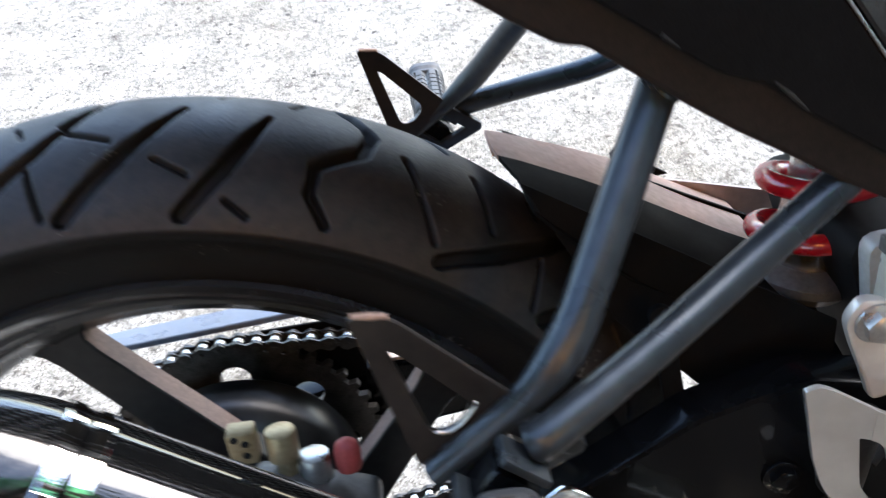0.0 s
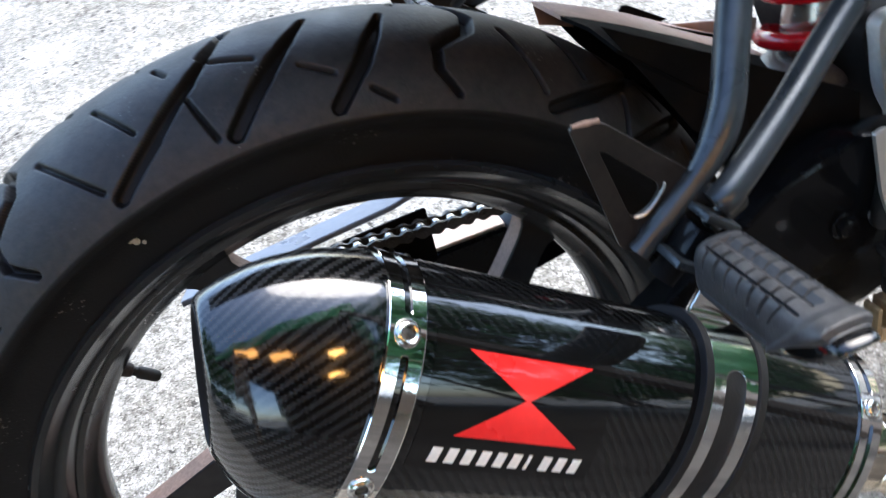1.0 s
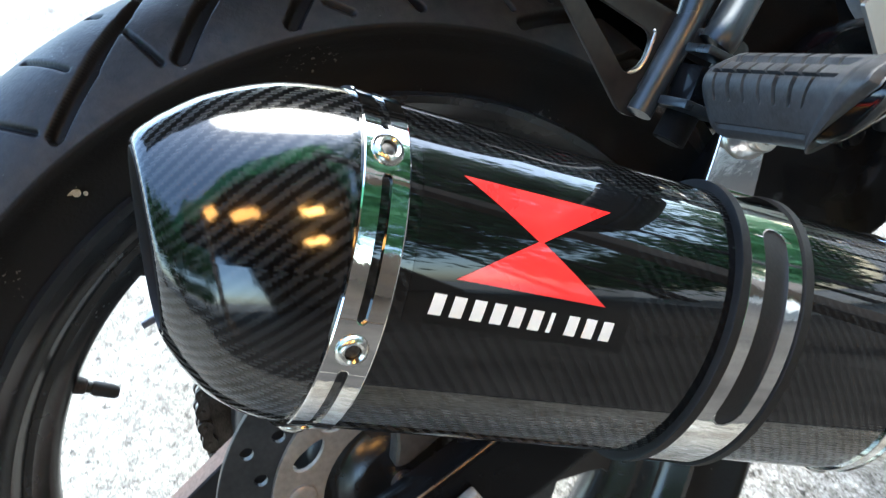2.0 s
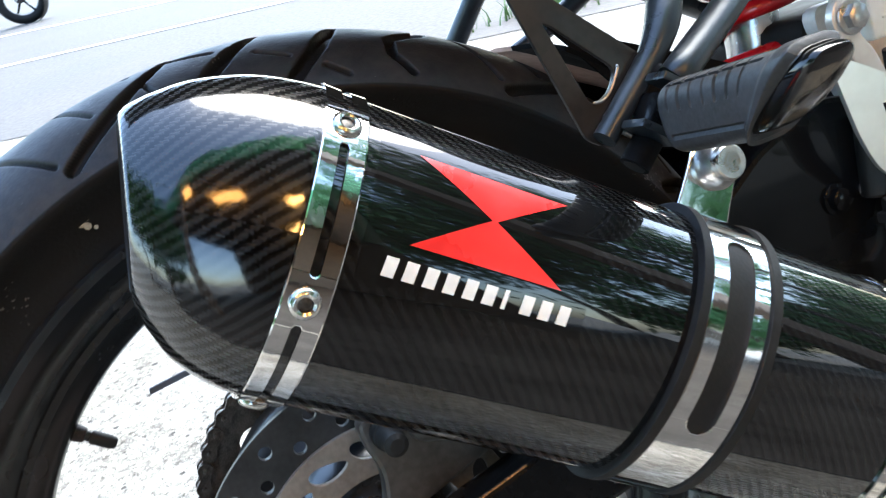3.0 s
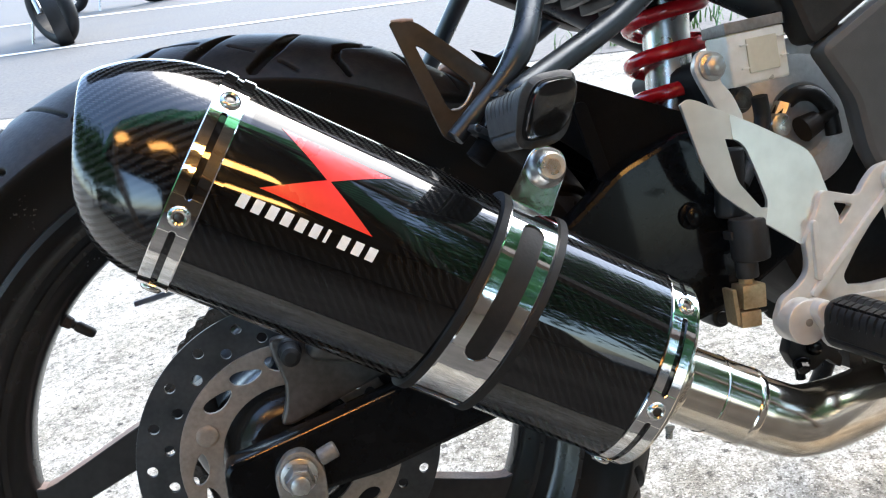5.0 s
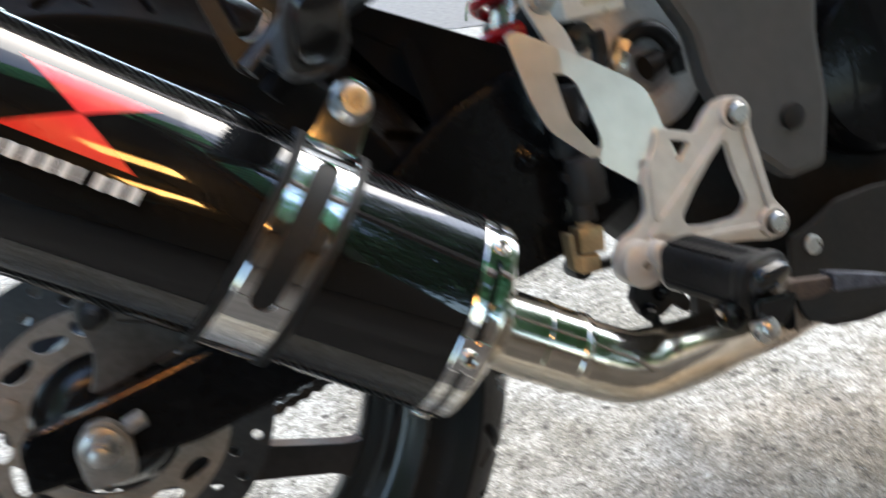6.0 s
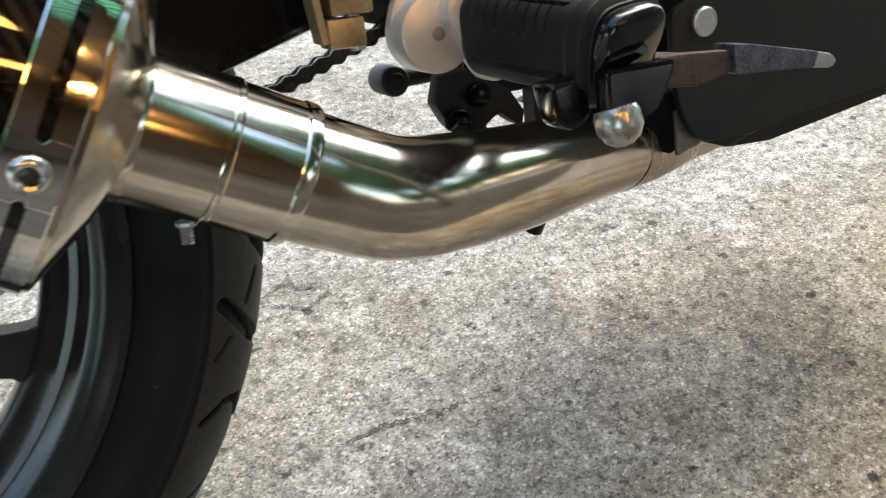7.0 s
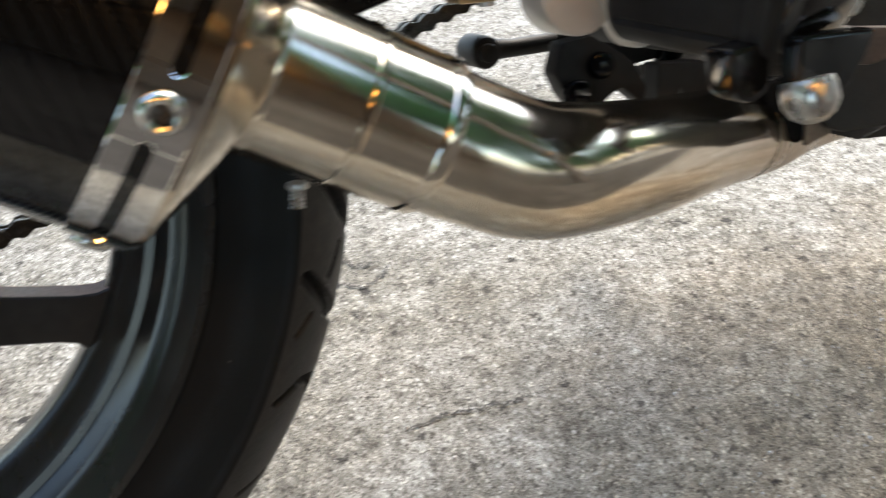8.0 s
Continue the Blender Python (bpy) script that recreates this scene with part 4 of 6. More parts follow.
# Dark discs on the block's face paint the shade of holes.
for _dx, _dz in ((-0.0035, 0.0065), (0.0020, 0.0030), (0.0015, -0.0050)):
    part("pin_disc", drum((0.0350 + _dx, -0.0628, 0.128 + _dz), (0, -1, 0), 0.0023, 0.0006, 0.0001, 14), M_DARK, caliper, "dark disc drawn as a pin hole")
part("slide_pin", joined(drum((0.014, -0.076, 0.078), (0, -1, 0), 0.0085, 0.010), lathe([(0.0075, 0.010), (0.0062, 0.013), (0.0075, 0.016), (0.0062, 0.019), (0.0065, 0.026), (0.004, 0.028)], (0.014, -0.076, 0.078), (0, -1, 0), 18)), M_SIDE, caliper, "black rubber slide pin boot")

# drive chain: links of their own round both sprockets
CHAIN_Y, R_REAR, R_FRONT = 0.080, 0.0985, 0.032
FRONT = Vector((0.425, 0.0, 0.035))
chain = part("drive_chain", joined(drum((FRONT.x, CHAIN_Y - 0.004, FRONT.z), (0, 1, 0), 0.03, 0.008, 0.001, 30)), M_CHAIN, motorcycle, "oiled steel drive chain")


def chain_path():
    gap = FRONT.length
    base = math.atan2(FRONT.z, FRONT.x)
    alpha = math.acos((R_REAR - R_FRONT) / gap)
    pts = []
    a0, a1 = base + alpha, base + 2 * math.pi - alpha
    for k in range(121):
        a = a0 + (a1 - a0) * k / 120
        pts.append(Vector((R_REAR * math.cos(a), CHAIN_Y, R_REAR * math.sin(a))))
    for k in range(41):
        a = base - alpha + 2 * alpha * k / 40
        pts.append(Vector((FRONT.x + R_FRONT * math.cos(a), CHAIN_Y, FRONT.z + R_FRONT * math.sin(a))))
    return pts + [pts[0]]


def link_mesh(name, spread, width):
    geo = []
    for side in (-1, 1):
        y = side * spread
        out = []
        for c, turn in ((0.00635, 1), (-0.00635, -1)):
            for k in range(7):
                a = -math.pi / 2 + math.pi * k / 6
                out.append((c + turn * 0.0055 * math.cos(a), turn * 0.0055 * math.sin(a)))
        out.insert(7, (0, 0.0032))
        out.append((0, -0.0032))
        geo.append(plate(out, y - width / 2, y + width / 2, (), 0))
    return joined(*geo)


link_pins = joined(*[drum((x, -0.0075, 0), (0, 1, 0), 0.0018, 0.015, 0.0003, 10) for x in (-0.00635, 0.00635)])
link_outer = mesh_of("chain_link", *joined(link_mesh("chain_link", 0.0062, 0.0016), link_pins), M_CHAIN, 30)
link_inner = mesh_of("chain_link", *link_mesh("chain_link", 0.0042, 0.0016), M_CHAIN, 30)
roller_mesh = mesh_of("chain_roller", *drum((0, -0.0033, 0), (0, 1, 0), 0.0043, 0.0066, 0.0004, 14), M_ROLLER, 30)
_pts = chain_path()
_len = [0.0]
for a, b in zip(_pts, _pts[1:]):
    _len.append(_len[-1] + (b - a).length)
_count = 2 * round(_len[-1] / 0.0127 / 2)


def on_chain(s):
    s %= _len[-1]
    i = max(j for j in range(len(_len)) if _len[j] <= s + 1e-9)
    i = min(i, len(_pts) - 2)
    return _pts[i].lerp(_pts[i + 1], (s - _len[i]) / max(1e-9, _len[i + 1] - _len[i]))


for k in range(_count):
    a, b = on_chain(k * _len[-1] / _count), on_chain((k + 1) * _len[-1] / _count)
    turn = Matrix.Rotation(-math.atan2((b - a).z, (b - a).x), 4, "Y")
    ob = new("chain_link", link_outer if k % 2 else link_inner)
    ob.parent = chain
    ob.matrix_basis = Matrix.Translation((a + b) / 2) @ turn
    ob = new("chain_roller", roller_mesh)
    ob.parent = chain
    ob.matrix_basis = Matrix.Translation(a) @ turn

# ---- the exhaust ----
S_O = Vector((0.1, -0.1906, 0.1249))
S_D = Vector((0.803, 0.011, -0.596)).normalized()
S_U = Vector((-0.074, 0.994, -0.08)).normalized()
S_V = S_D.cross(S_U)
HALF_W, HALF_H = 0.0415, 0.0597


def can(s, angle, off=0.0, half_w=HALF_W, half_h=HALF_H, lean=0.0):
    """A place on the silencer's oval: metres along it, degrees round it from the camera side up, height over the skin."""
    a = radians(angle)
    n = Vector((-math.cos(a) / half_w, math.sin(a) / half_h)).normalized()
    u, v = -half_w * math.cos(a) + off * n.x, half_h * math.sin(a) + off * n.y
    return S_O + (s + lean * v) * S_D + u * S_U + v * S_V


def oval_arc():
    """Length round the oval by degrees, for the weave."""
    out = [0.0]
    for k in range(1, 361):
        a, b = radians(k - 1), radians(k)
        out.append(out[-1] + math.hypot(HALF_W * (math.cos(b) - math.cos(a)), HALF_H * (math.sin(b) - math.sin(a))))
    return out


ARC = oval_arc()


def oval_skin(rows, n=120):
    """Skin over rows of (s, half width, half height, slant, centre height), with weave coordinates."""
    verts, faces, uvs = [], [], []
    run = 0.0
    for i, (s, w, h, slant, mid) in enumerate(rows):
        if i:
            run += math.hypot(s - rows[i - 1][0], w - rows[i - 1][1])
        for k in range(n + 1):
            ang = 360.0 * k / n
            a = radians(ang)
            u, v = -w * math.cos(a), mid + h * math.sin(a)
            verts.append(S_O + (s - slant * (v - mid)) * S_D + u * S_U + v * S_V)
            uvs.append((run, ARC[int(round(ang))]))
        if i:
            for k in range(n):
                b = i * (n + 1) + k
                faces.append((b - n - 1, b - n, b + 1, b))
    return (verts, faces), uvs


silencer_geo, silencer_uv = oval_skin([(-0.1425 + 0.2955 * k / 42, HALF_W, HALF_H, 0, 0) for k in range(43)])
silencer = part("silencer", silencer_geo, M_CARBON, motorcycle, "oval carbon-fibre exhaust silencer under gloss lacquer", 60, silencer_uv)


def spread(keys, steps):
    """Smoothly resampled rows."""
    pts = [np.array(k) for k in keys]
    pts = [2 * pts[0] - pts[1]] + pts + [2 * pts[-1] - pts[-2]]
    out = []
    for i in range(1, len(pts) - 2):
        for k in range(steps):
            t = k / steps
            a, b, c, d = pts[i - 1 : i + 3]
            out.append(tuple(float(w) for w in 0.5 * (2 * b + (c - a) * t + (2 * a - 5 * b + 4 * c - d) * t * t + (3 * b - a - 3 * c + d) * t**3)))
    return out + [tuple(keys[-1])]


cap_rows = spread([(-0.1400, 0.0412, 0.0592, 0.00, 0.0), (-0.1490, 0.0408, 0.0590, 0.02, 0.0), (-0.1640, 0.0385, 0.0560, 0.10, -0.0008), (-0.1800, 0.0338, 0.0488, 0.19, -0.0025), (-0.1915, 0.0275, 0.0398, 0.28, -0.0038)], 6)
cap_rows += [(-0.1950, 0.0247, 0.0360, 0.32, -0.0040), (-0.1972, 0.0230, 0.0335, 0.34, -0.0040), (-0.1985, 0.0216, 0.0314, 0.35, -0.0040), (-0.1990, 0.0205, 0.0300, 0.36, -0.0040), (-0.1986, 0.0195, 0.0287, 0.36, -0.0040)]
cap_geo, cap_uv = oval_skin(cap_rows)
part("end_cap", cap_geo, M_CARBON_CAP, silencer, "tapered carbon-fibre end cap", 60, cap_uv)
# Near-black lip, and a near-black sheet that closes the outlet.
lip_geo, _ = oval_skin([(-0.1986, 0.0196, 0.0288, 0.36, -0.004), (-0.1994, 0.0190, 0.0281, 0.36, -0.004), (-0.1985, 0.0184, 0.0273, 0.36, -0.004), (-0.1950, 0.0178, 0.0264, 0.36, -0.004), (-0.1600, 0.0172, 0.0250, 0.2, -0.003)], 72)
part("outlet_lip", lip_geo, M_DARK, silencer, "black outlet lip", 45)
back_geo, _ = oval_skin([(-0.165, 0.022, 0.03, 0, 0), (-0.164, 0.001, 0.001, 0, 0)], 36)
part("outlet_back", back_geo, M_DARK, silencer, "", 0)


def band(name, s0, s1, off, slots, lean=0.0, material=M_CHROME, label="", thick=0.0012, n=900, a0=0.0, a1=360.0, base=0.0, slot=0.22):
    """A strap round the silencer; slots: (from, to) in degrees, cut along its middle with round ends."""
    cuts = [k / 20 - 0.5 for k in range(21)]
    cols = [0.0, 0.03] + [0.5 + slot * f for f in cuts] + [0.97, 1.0]
    lift = [0.8] + [1] * 23 + [0.8]
    reach = (s1 - s0) * slot / 2 / 0.052 * 57.3
    verts, faces, rims = [], [], set()
    full = a1 - a0 > 359
    m = n if full else n + 1
    for i in range(m):
        ang = a0 + (a1 - a0) * i / n
        for c, f in zip(cols, lift):
            s = s0 + (s1 - s0) * c
            verts.append(can(s, ang, base + thick * f, lean=lean))
    top = len(verts)
    for i in range(m):
        ang = a0 + (a1 - a0) * i / n
        for c in cols:
            verts.append(can(s0 + (s1 - s0) * c, ang, base - 0.0003, lean=lean))
    k = len(cols)

    def kept(i, j):
        ang = (a0 + (a1 - a0) * (i + 0.5) / n + 180) % 360 - 180
        if not 2 <= j <= 21:
            return True
        edge = reach * (1 - math.sqrt(1 - ((j - 11.5) / 10) ** 2))
        return not any(lo + edge < ang < hi - edge for lo, hi in slots)

    for i in range(n):
        i2 = (i + 1) % m
        for j in range(k - 1):
            if not kept(i, j):
                continue
            q = (i * k + j, i2 * k + j, i2 * k + j + 1, i * k + j + 1)
            faces.append(q)
            for (p, r), (di, dj) in zip(((q[0], q[1]), (q[1], q[2]), (q[2], q[3]), (q[3], q[0])), ((0, -1), (1, 0), (0, 1), (-1, 0))):
                ni, nj = i + di, j + dj
                gone = nj < 0 or nj >= k - 1 or (not full and (ni < 0 or ni >= n)) or not kept(ni % n, nj)
                if gone:
                    faces.append((r, p, p + top, r + top))
                    if 0 <= nj < k - 1:
                        rims |= {p, r}
    for p in rims:
        i, j = divmod(p, k)
        verts[p] = can(s0 + (s1 - s0) * cols[j], a0 + (a1 - a0) * i / n, base + thick * 0.82, lean=lean)
    return part(name, (verts, faces), material, silencer, label, 9)


END_SLOTS = [(-12, 35), (-80, -29), (53, 150), (-140, -100)]
band("clamp_band", -0.1450, -0.1285, 0, END_SLOTS, 0, M_CHROME, "polished slotted steel end band")
band("clamp_band", 0.1365, 0.1540, 0, END_SLOTS, 0, M_CHROME, "polished slotted steel front band")
for s in (-0.1370, 0.1453):
    for ang in (44.0, -21.0, 160.0, -90.0):
        p = can(s, ang, 0.001)
        nrm = (can(s, ang, 0.01) - can(s, ang, 0.0)).normalized()
        part("rivet", joined(lathe([(0.0057, 0), (0.0057, 0.0006), (0.0050, 0.0018), (0.0038, 0.0023), (0.0028, 0.0018), (0.0025, 0.0004)], p, nrm, 24)), M_RIVET, silencer, "steel eyelet rivet")
        # Solid dark disc paints the shade inside the eyelet.
        part("rivet_core", drum(p, nrm, 0.0024, 0.0009, 0.0002, 16), M_CHAIN, silencer, "dark disc drawn as the rivet hole")

# mounting strap with rubber lining and hanger tab
band("strap_rubber", 0.0150, 0.0540, 0, [], 0.12, M_SIDE, "black rubber lining under the strap", 0.0016)
for s0, s1 in ((0.0135, 0.0185), (0.0505, 0.0555)):
    band("rubber_lip", s0, s1, 0, [], 0.12, M_SIDE, "black rubber lip of the strap", 0.0038)
band("mount_strap", 0.0188, 0.0502, 0, [(-33, 52), (128, 213)], 0.12, M_CHROME, "polished steel mounting strap with a long slot", 0.0012, base=0.0016, slot=0.44)
hanger_at = Vector((0.1890, -0.1730, 0.1690))
_out = Vector((0.04, -0.99, 0.10)).normalized()
_up = Vector((0.60, 0.0, 0.80))
_up = (_up - _out * _up.dot(_out)).normalized()
_side = _up.cross(_out).normalized()
if _side.x < 0:
    _side = -_side
TAB = Matrix(((_side.x, -_out.x, _up.x, hanger_at.x), (_side.y, -_out.y, _up.y, hanger_at.y), (_side.z, -_out.z, _up.z, hanger_at.z), (0, 0, 0, 1)))
tab_outline = fillet([(-0.0155, -0.036), (0.0155, -0.036), (0.0135, -0.012), (0.0130, 0.004), (0.0075, 0.0135), (-0.0075, 0.0135), (-0.0130, 0.004), (-0.0135, -0.012)], 0.006)
tab = part("hanger_tab", moved(plate(tab_outline, -0.0015, 0.0015, (), 0.0006), TAB), M_CHROME, silencer, "polished steel hanger tab")
part("hanger_bolt", lathe([(0.0122, 0), (0.0124, 0.0020), (0.0094, 0.0078), (0.0086, 0.0086), (0.0084, 0.0118), (0.0076, 0.0126), (0.0052, 0.0126)], hanger_at + _out * 0.0015, _out, 36), M_STEEL, silencer, "steel bolt with conical washer")
part("bolt_socket", lathe([(0.0053, 0.0126), (0.0044, 0.0124), (0.0042, 0.0070), (0.0001, 0.0066)], hanger_at + _out * 0.0015, _out, 6), M_BRASS, silencer, "yellow hexagon socket", 20)


# stickers on the lacquer
def sticker(name, left, right, off, material, label, rows=18, cols=18):
    """A patch between two edges, each two places (s, degrees)."""
    verts, faces = [], []
    for i in range(rows + 1):
        t = i / rows
        a = [left[0][k] + (left[1][k] - left[0][k]) * t for k in (0, 1)]
        b = [right[0][k] + (right[1][k] - right[0][k]) * t for k in (0, 1)]
        for j in range(cols + 1):
            w = j / cols
            verts.append(can(a[0] + (b[0] - a[0]) * w, a[1] + (b[1] - a[1]) * w, off))
    for i in range(rows):
        for j in range(cols):
            q = i * (cols + 1) + j
            faces.append((q, q + 1, q + cols + 2, q + cols + 1))
    return part(name, (verts, faces), material, silencer, label, 60)


sticker("sticker_backing", ((-0.1235, 50), (-0.1235, -9)), ((-0.0335, 50), (-0.0335, -9)), 0.00015, M_BLACKVINYL, "gloss black sticker backing", 40, 4)
MID_L, MID_R = (-0.0778, 23.7), (-0.0758, 23.7)
sticker("sticker_wedge", ((-0.1085, 42.0), MID_L), ((-0.0458, 41.5), MID_R), 0.0004, M_RED, "red vinyl wedge pointing down", 24, 6)
sticker("sticker_wedge", (MID_L, (-0.1075, 6.4)), (MID_R, (-0.0455, 6.0)), 0.0004, M_RED, "red vinyl wedge pointing up", 24, 6)
for k in range(10):
    s = -0.1150 + k * 0.00775
    w = 0.0047 if k not in (6,) else 0.0018
    sticker("sticker_bar", ((s + 0.0008, 1.1), (s, -5.8)), ((s + w + 0.0008, 1.1), (s + w, -5.8)), 0.0004, M_WHITE, "", 6, 2)

# front cone, collar and link pipe
front_geo, _ = oval_skin([(0.1532, 0.0414, 0.0596, 0, 0), (0.1562, 0.0414, 0.0596, 0, 0), (0.1570, 0.0404, 0.0585, 0, 0), (0.1640, 0.0330, 0.0420, 0, 0), (0.1676, 0.0282, 0.0305, 0, 0), (0.1690, 0.0262, 0.0268, 0, 0)], 96)
part("front_cone", front_geo, M_PIPE, silencer, "brushed steel front cone", 40)
P0, P1 = S_O + 0.165 * S_D, Vector((0.2640, -0.1900, 0.0055))
DIR = (P1 - P0).normalized()
collar = part("collar", lathe([(0.0246, -0.004), (0.0256, 0.0), (0.0258, 0.0030), (0.0255, 0.0062), (0.0252, 0.0070), (0.0252, 0.0318), (0.0253, 0.0322), (0.0257, 0.0326), (0.0257, 0.0342), (0.0253, 0.0346), (0.0250, 0.0350), (0.0250, 0.0560), (0.0252, 0.0564), (0.0256, 0.0570), (0.0256, 0.0606), (0.0252, 0.0614), (0.0240, 0.0620)], P0, DIR, 72), M_PIPE, silencer, "steel slip-joint collar with clamp rings", 28)
part("clamp_screw", joined(drum((0.2450, -0.160, -0.0195), (-0.2, 0, -1), 0.0038, 0.0026, 0.0008, 6), lathe([(0.0021 if k % 2 else 0.0026, 0.0007 * k) for k in range(13)] + [(0.0001, 0.0085)], (0.2448, -0.160, -0.0200), (-0.2, 0, -1), 14)), M_STEEL, silencer, "threaded clamp screw")
pipe_path = glide([tuple(P0 + DIR * 0.03), tuple(P0 + DIR * 0.060), tuple(P0 + DIR * 0.075), (0.3150, -0.1895, -0.0270), (0.3400, -0.1800, -0.0355), (0.3850, -0.1550, -0.0480), (0.4330, -0.1240, -0.0600), (0.4800, -0.0965, -0.0715)], 8)
part("link_pipe", sweep(pipe_path, 0.0235, 48), M_LINK, silencer, "bent stainless exhaust link pipe")
part("header_pipe", joined(sweep(glide([(0.4700, -0.1025, -0.0690), (0.5100, -0.0790, -0.0785), (0.5600, -0.0500, -0.0870), (0.6400, -0.0250, -0.0950)], 6), 0.0238, 32)), M_RUST, silencer, "heat-stained brown header pipe")

# ---- sub-frame tubes, foot-peg hangers ----
def mirrored(points):
    return [(x, -y, z) for x, y, z in points]


def bent(e, c, t, r):
    """A straight tube, a bend of about r, and a straight tube again."""
    e, c, t = Vector(e), Vector(c), Vector(t)
    p, q = c + (e - c).normalized() * r, c + (t - c).normalized() * r
    arc = [p.lerp(c, k / 8).lerp(c.lerp(q, k / 8), k / 8) for k in range(9)]
    return [tuple(v) for v in (e, e.lerp(p, 0.5), *arc, q.lerp(t, 0.5), t)]


TUBE_A = bent((0.1385, -0.1715, 0.1985), (0.1905, -0.1665, 0.2378), (0.2530, -0.0930, 0.3360), 0.026)
A_RADII = [0.0056, 0.0058] + [0.0060, 0.0064, 0.0070, 0.0077, 0.0083] + [0.0086] * 6
TUBE_B = [(0.1770, -0.1780, 0.2140), (0.1862, -0.1769, 0.2190), (0.2293, -0.1563, 0.2349), (0.2729, -0.1328, 0.2514), (0.3199, -0.1129, 0.2752), (0.3500, -0.1000, 0.2920)]
frame_part = part("subframe", sweep(glide([(0.10, -0.098, 0.445), (0.178, -0.098, 0.388), (0.26, -0.098, 0.335), (0.36, -0.098, 0.270), (0.45, -0.098, 0.215)], 6), 0.0145, 24), M_FRAME, motorcycle, "satin dark steel rear sub-frame")
part("frame_rail", sweep(glide(mirrored([(0.10, -0.098, 0.445), (0.178, -0.098, 0.388), (0.26, -0.098, 0.335), (0.36, -0.098, 0.270), (0.45, -0.098, 0.215)]), 6), 0.0145, 24), M_FRAME, frame_part)
for pts in (TUBE_A, mirrored(TUBE_A)):
    part("hanger_tube", sweep(pts, A_RADII, 28), M_FRAME, frame_part, "bent blue-grey hanger tube")
for pts in (TUBE_B, mirrored(TUBE_B)):
    part("brace_tube", sweep(glide(pts, 8), 0.0080, 28), M_FRAME, frame_part, "straight blue-grey brace tube")
HEEL = fillet([(0.1150, 0.2708), (0.1170, 0.2718), (0.1300, 0.2702), (0.1740, 0.2270), (0.1400, 0.1950), (0.1330, 0.2000)], [0.003, 0.003, 0.006, 0.002, 0.002, 0.004])
HEEL_HOLE = fillet([(0.1275, 0.2560), (0.1310, 0.2540), (0.1570, 0.2265), (0.1500, 0.2165), (0.1400, 0.2140)], 0.005)
for y0, y1 in ((-0.1660, -0.1635), (0.1635, 0.1660)):
    part("heel_plate", plate(HEEL, y0, y1, [HEEL_HOLE], 0.0006), M_HEEL, frame_part, "triangular black heel plate with a cut-out", 30)
    ym = (y0 + y1) / 2
    # Pale rod painting the light that the plate's top edge catches.
    part("lit_lip", sweep([(0.1165, ym, 0.2716), (0.1230, ym, 0.2711), (0.1296, ym, 0.2703)], [0.0012, 0.0016, 0.0012], 8), M_LITSIDE, frame_part, "heel plate top edge with its light painted on")
    yo = y0 - 0.0003 if y0 < 0 else y1 + 0.0003
    # Thin steel line added as the glint on the cut-out's inner edge.
    part("cutout_glint", sweep(glide([(x, yo, z) for x, z in ((0.1408, 0.2152), (0.1460, 0.2148), (0.1515, 0.2182), (0.1576, 0.2258), (0.1577, 0.2282))], 4), [0.0003] + [0.0008] * 15 + [0.0003], 8), M_STEEL, frame_part, "bright line for the glint on the cut-out's corner")
for sg in (-1, 1):
    part("peg_bracket", joined(bar((0.1710, 0.2205), (0.1930, 0.2060), 0.009, sg * 0.1700 - 0.004, sg * 0.1700 + 0.004), bar((0.1470, 0.2055), (0.1660, 0.1900), 0.009, sg * 0.1700 - 0.004, sg * 0.1700 + 0.004), bar((0.1655, 0.1905), (0.1945, 0.2050), 0.008, sg * 0.1700 - 0.0035, sg * 0.1700 + 0.0035),
         block((0.022, 0.015, 0.004), Matrix.Translation((0.1725, sg * 0.1840, 0.2120)) @ Matrix.Rotation(radians(40), 4, "Y"), 0.001), block((0.024, 0.018, 0.004), Matrix.Translation((0.1550, sg * 0.186, 0.1955)) @ Matrix.Rotation(radians(40), 4, "Y"), 0.001)), M_FRAME, frame_part, "welded peg bracket")


for sg in (-1, 1):
    part("pivot_sleeve", sweep([(0.1600, sg * 0.1757, 0.1940), (0.1470, sg * 0.1757, 0.1828)], 0.0072, 20), M_SHADED, frame_part, "black pivot sleeve")
    # Dark plug, slightly proud, painting the shade of an open bore.
    part("sleeve_plug", sweep([(0.1500, sg * 0.1757, 0.1853), (0.1467, sg * 0.1757, 0.1825)], 0.0052, 20), M_DARK, frame_part, "dark plug drawn as an open tube end")
    part("pivot_block", block((0.022, 0.018, 0.020), Matrix.Translation((0.1640, sg * 0.180, 0.1985)) @ Matrix.Rotation(radians(40), 4, "Y"), 0.003), M_ARM, frame_part, "black pivot block")


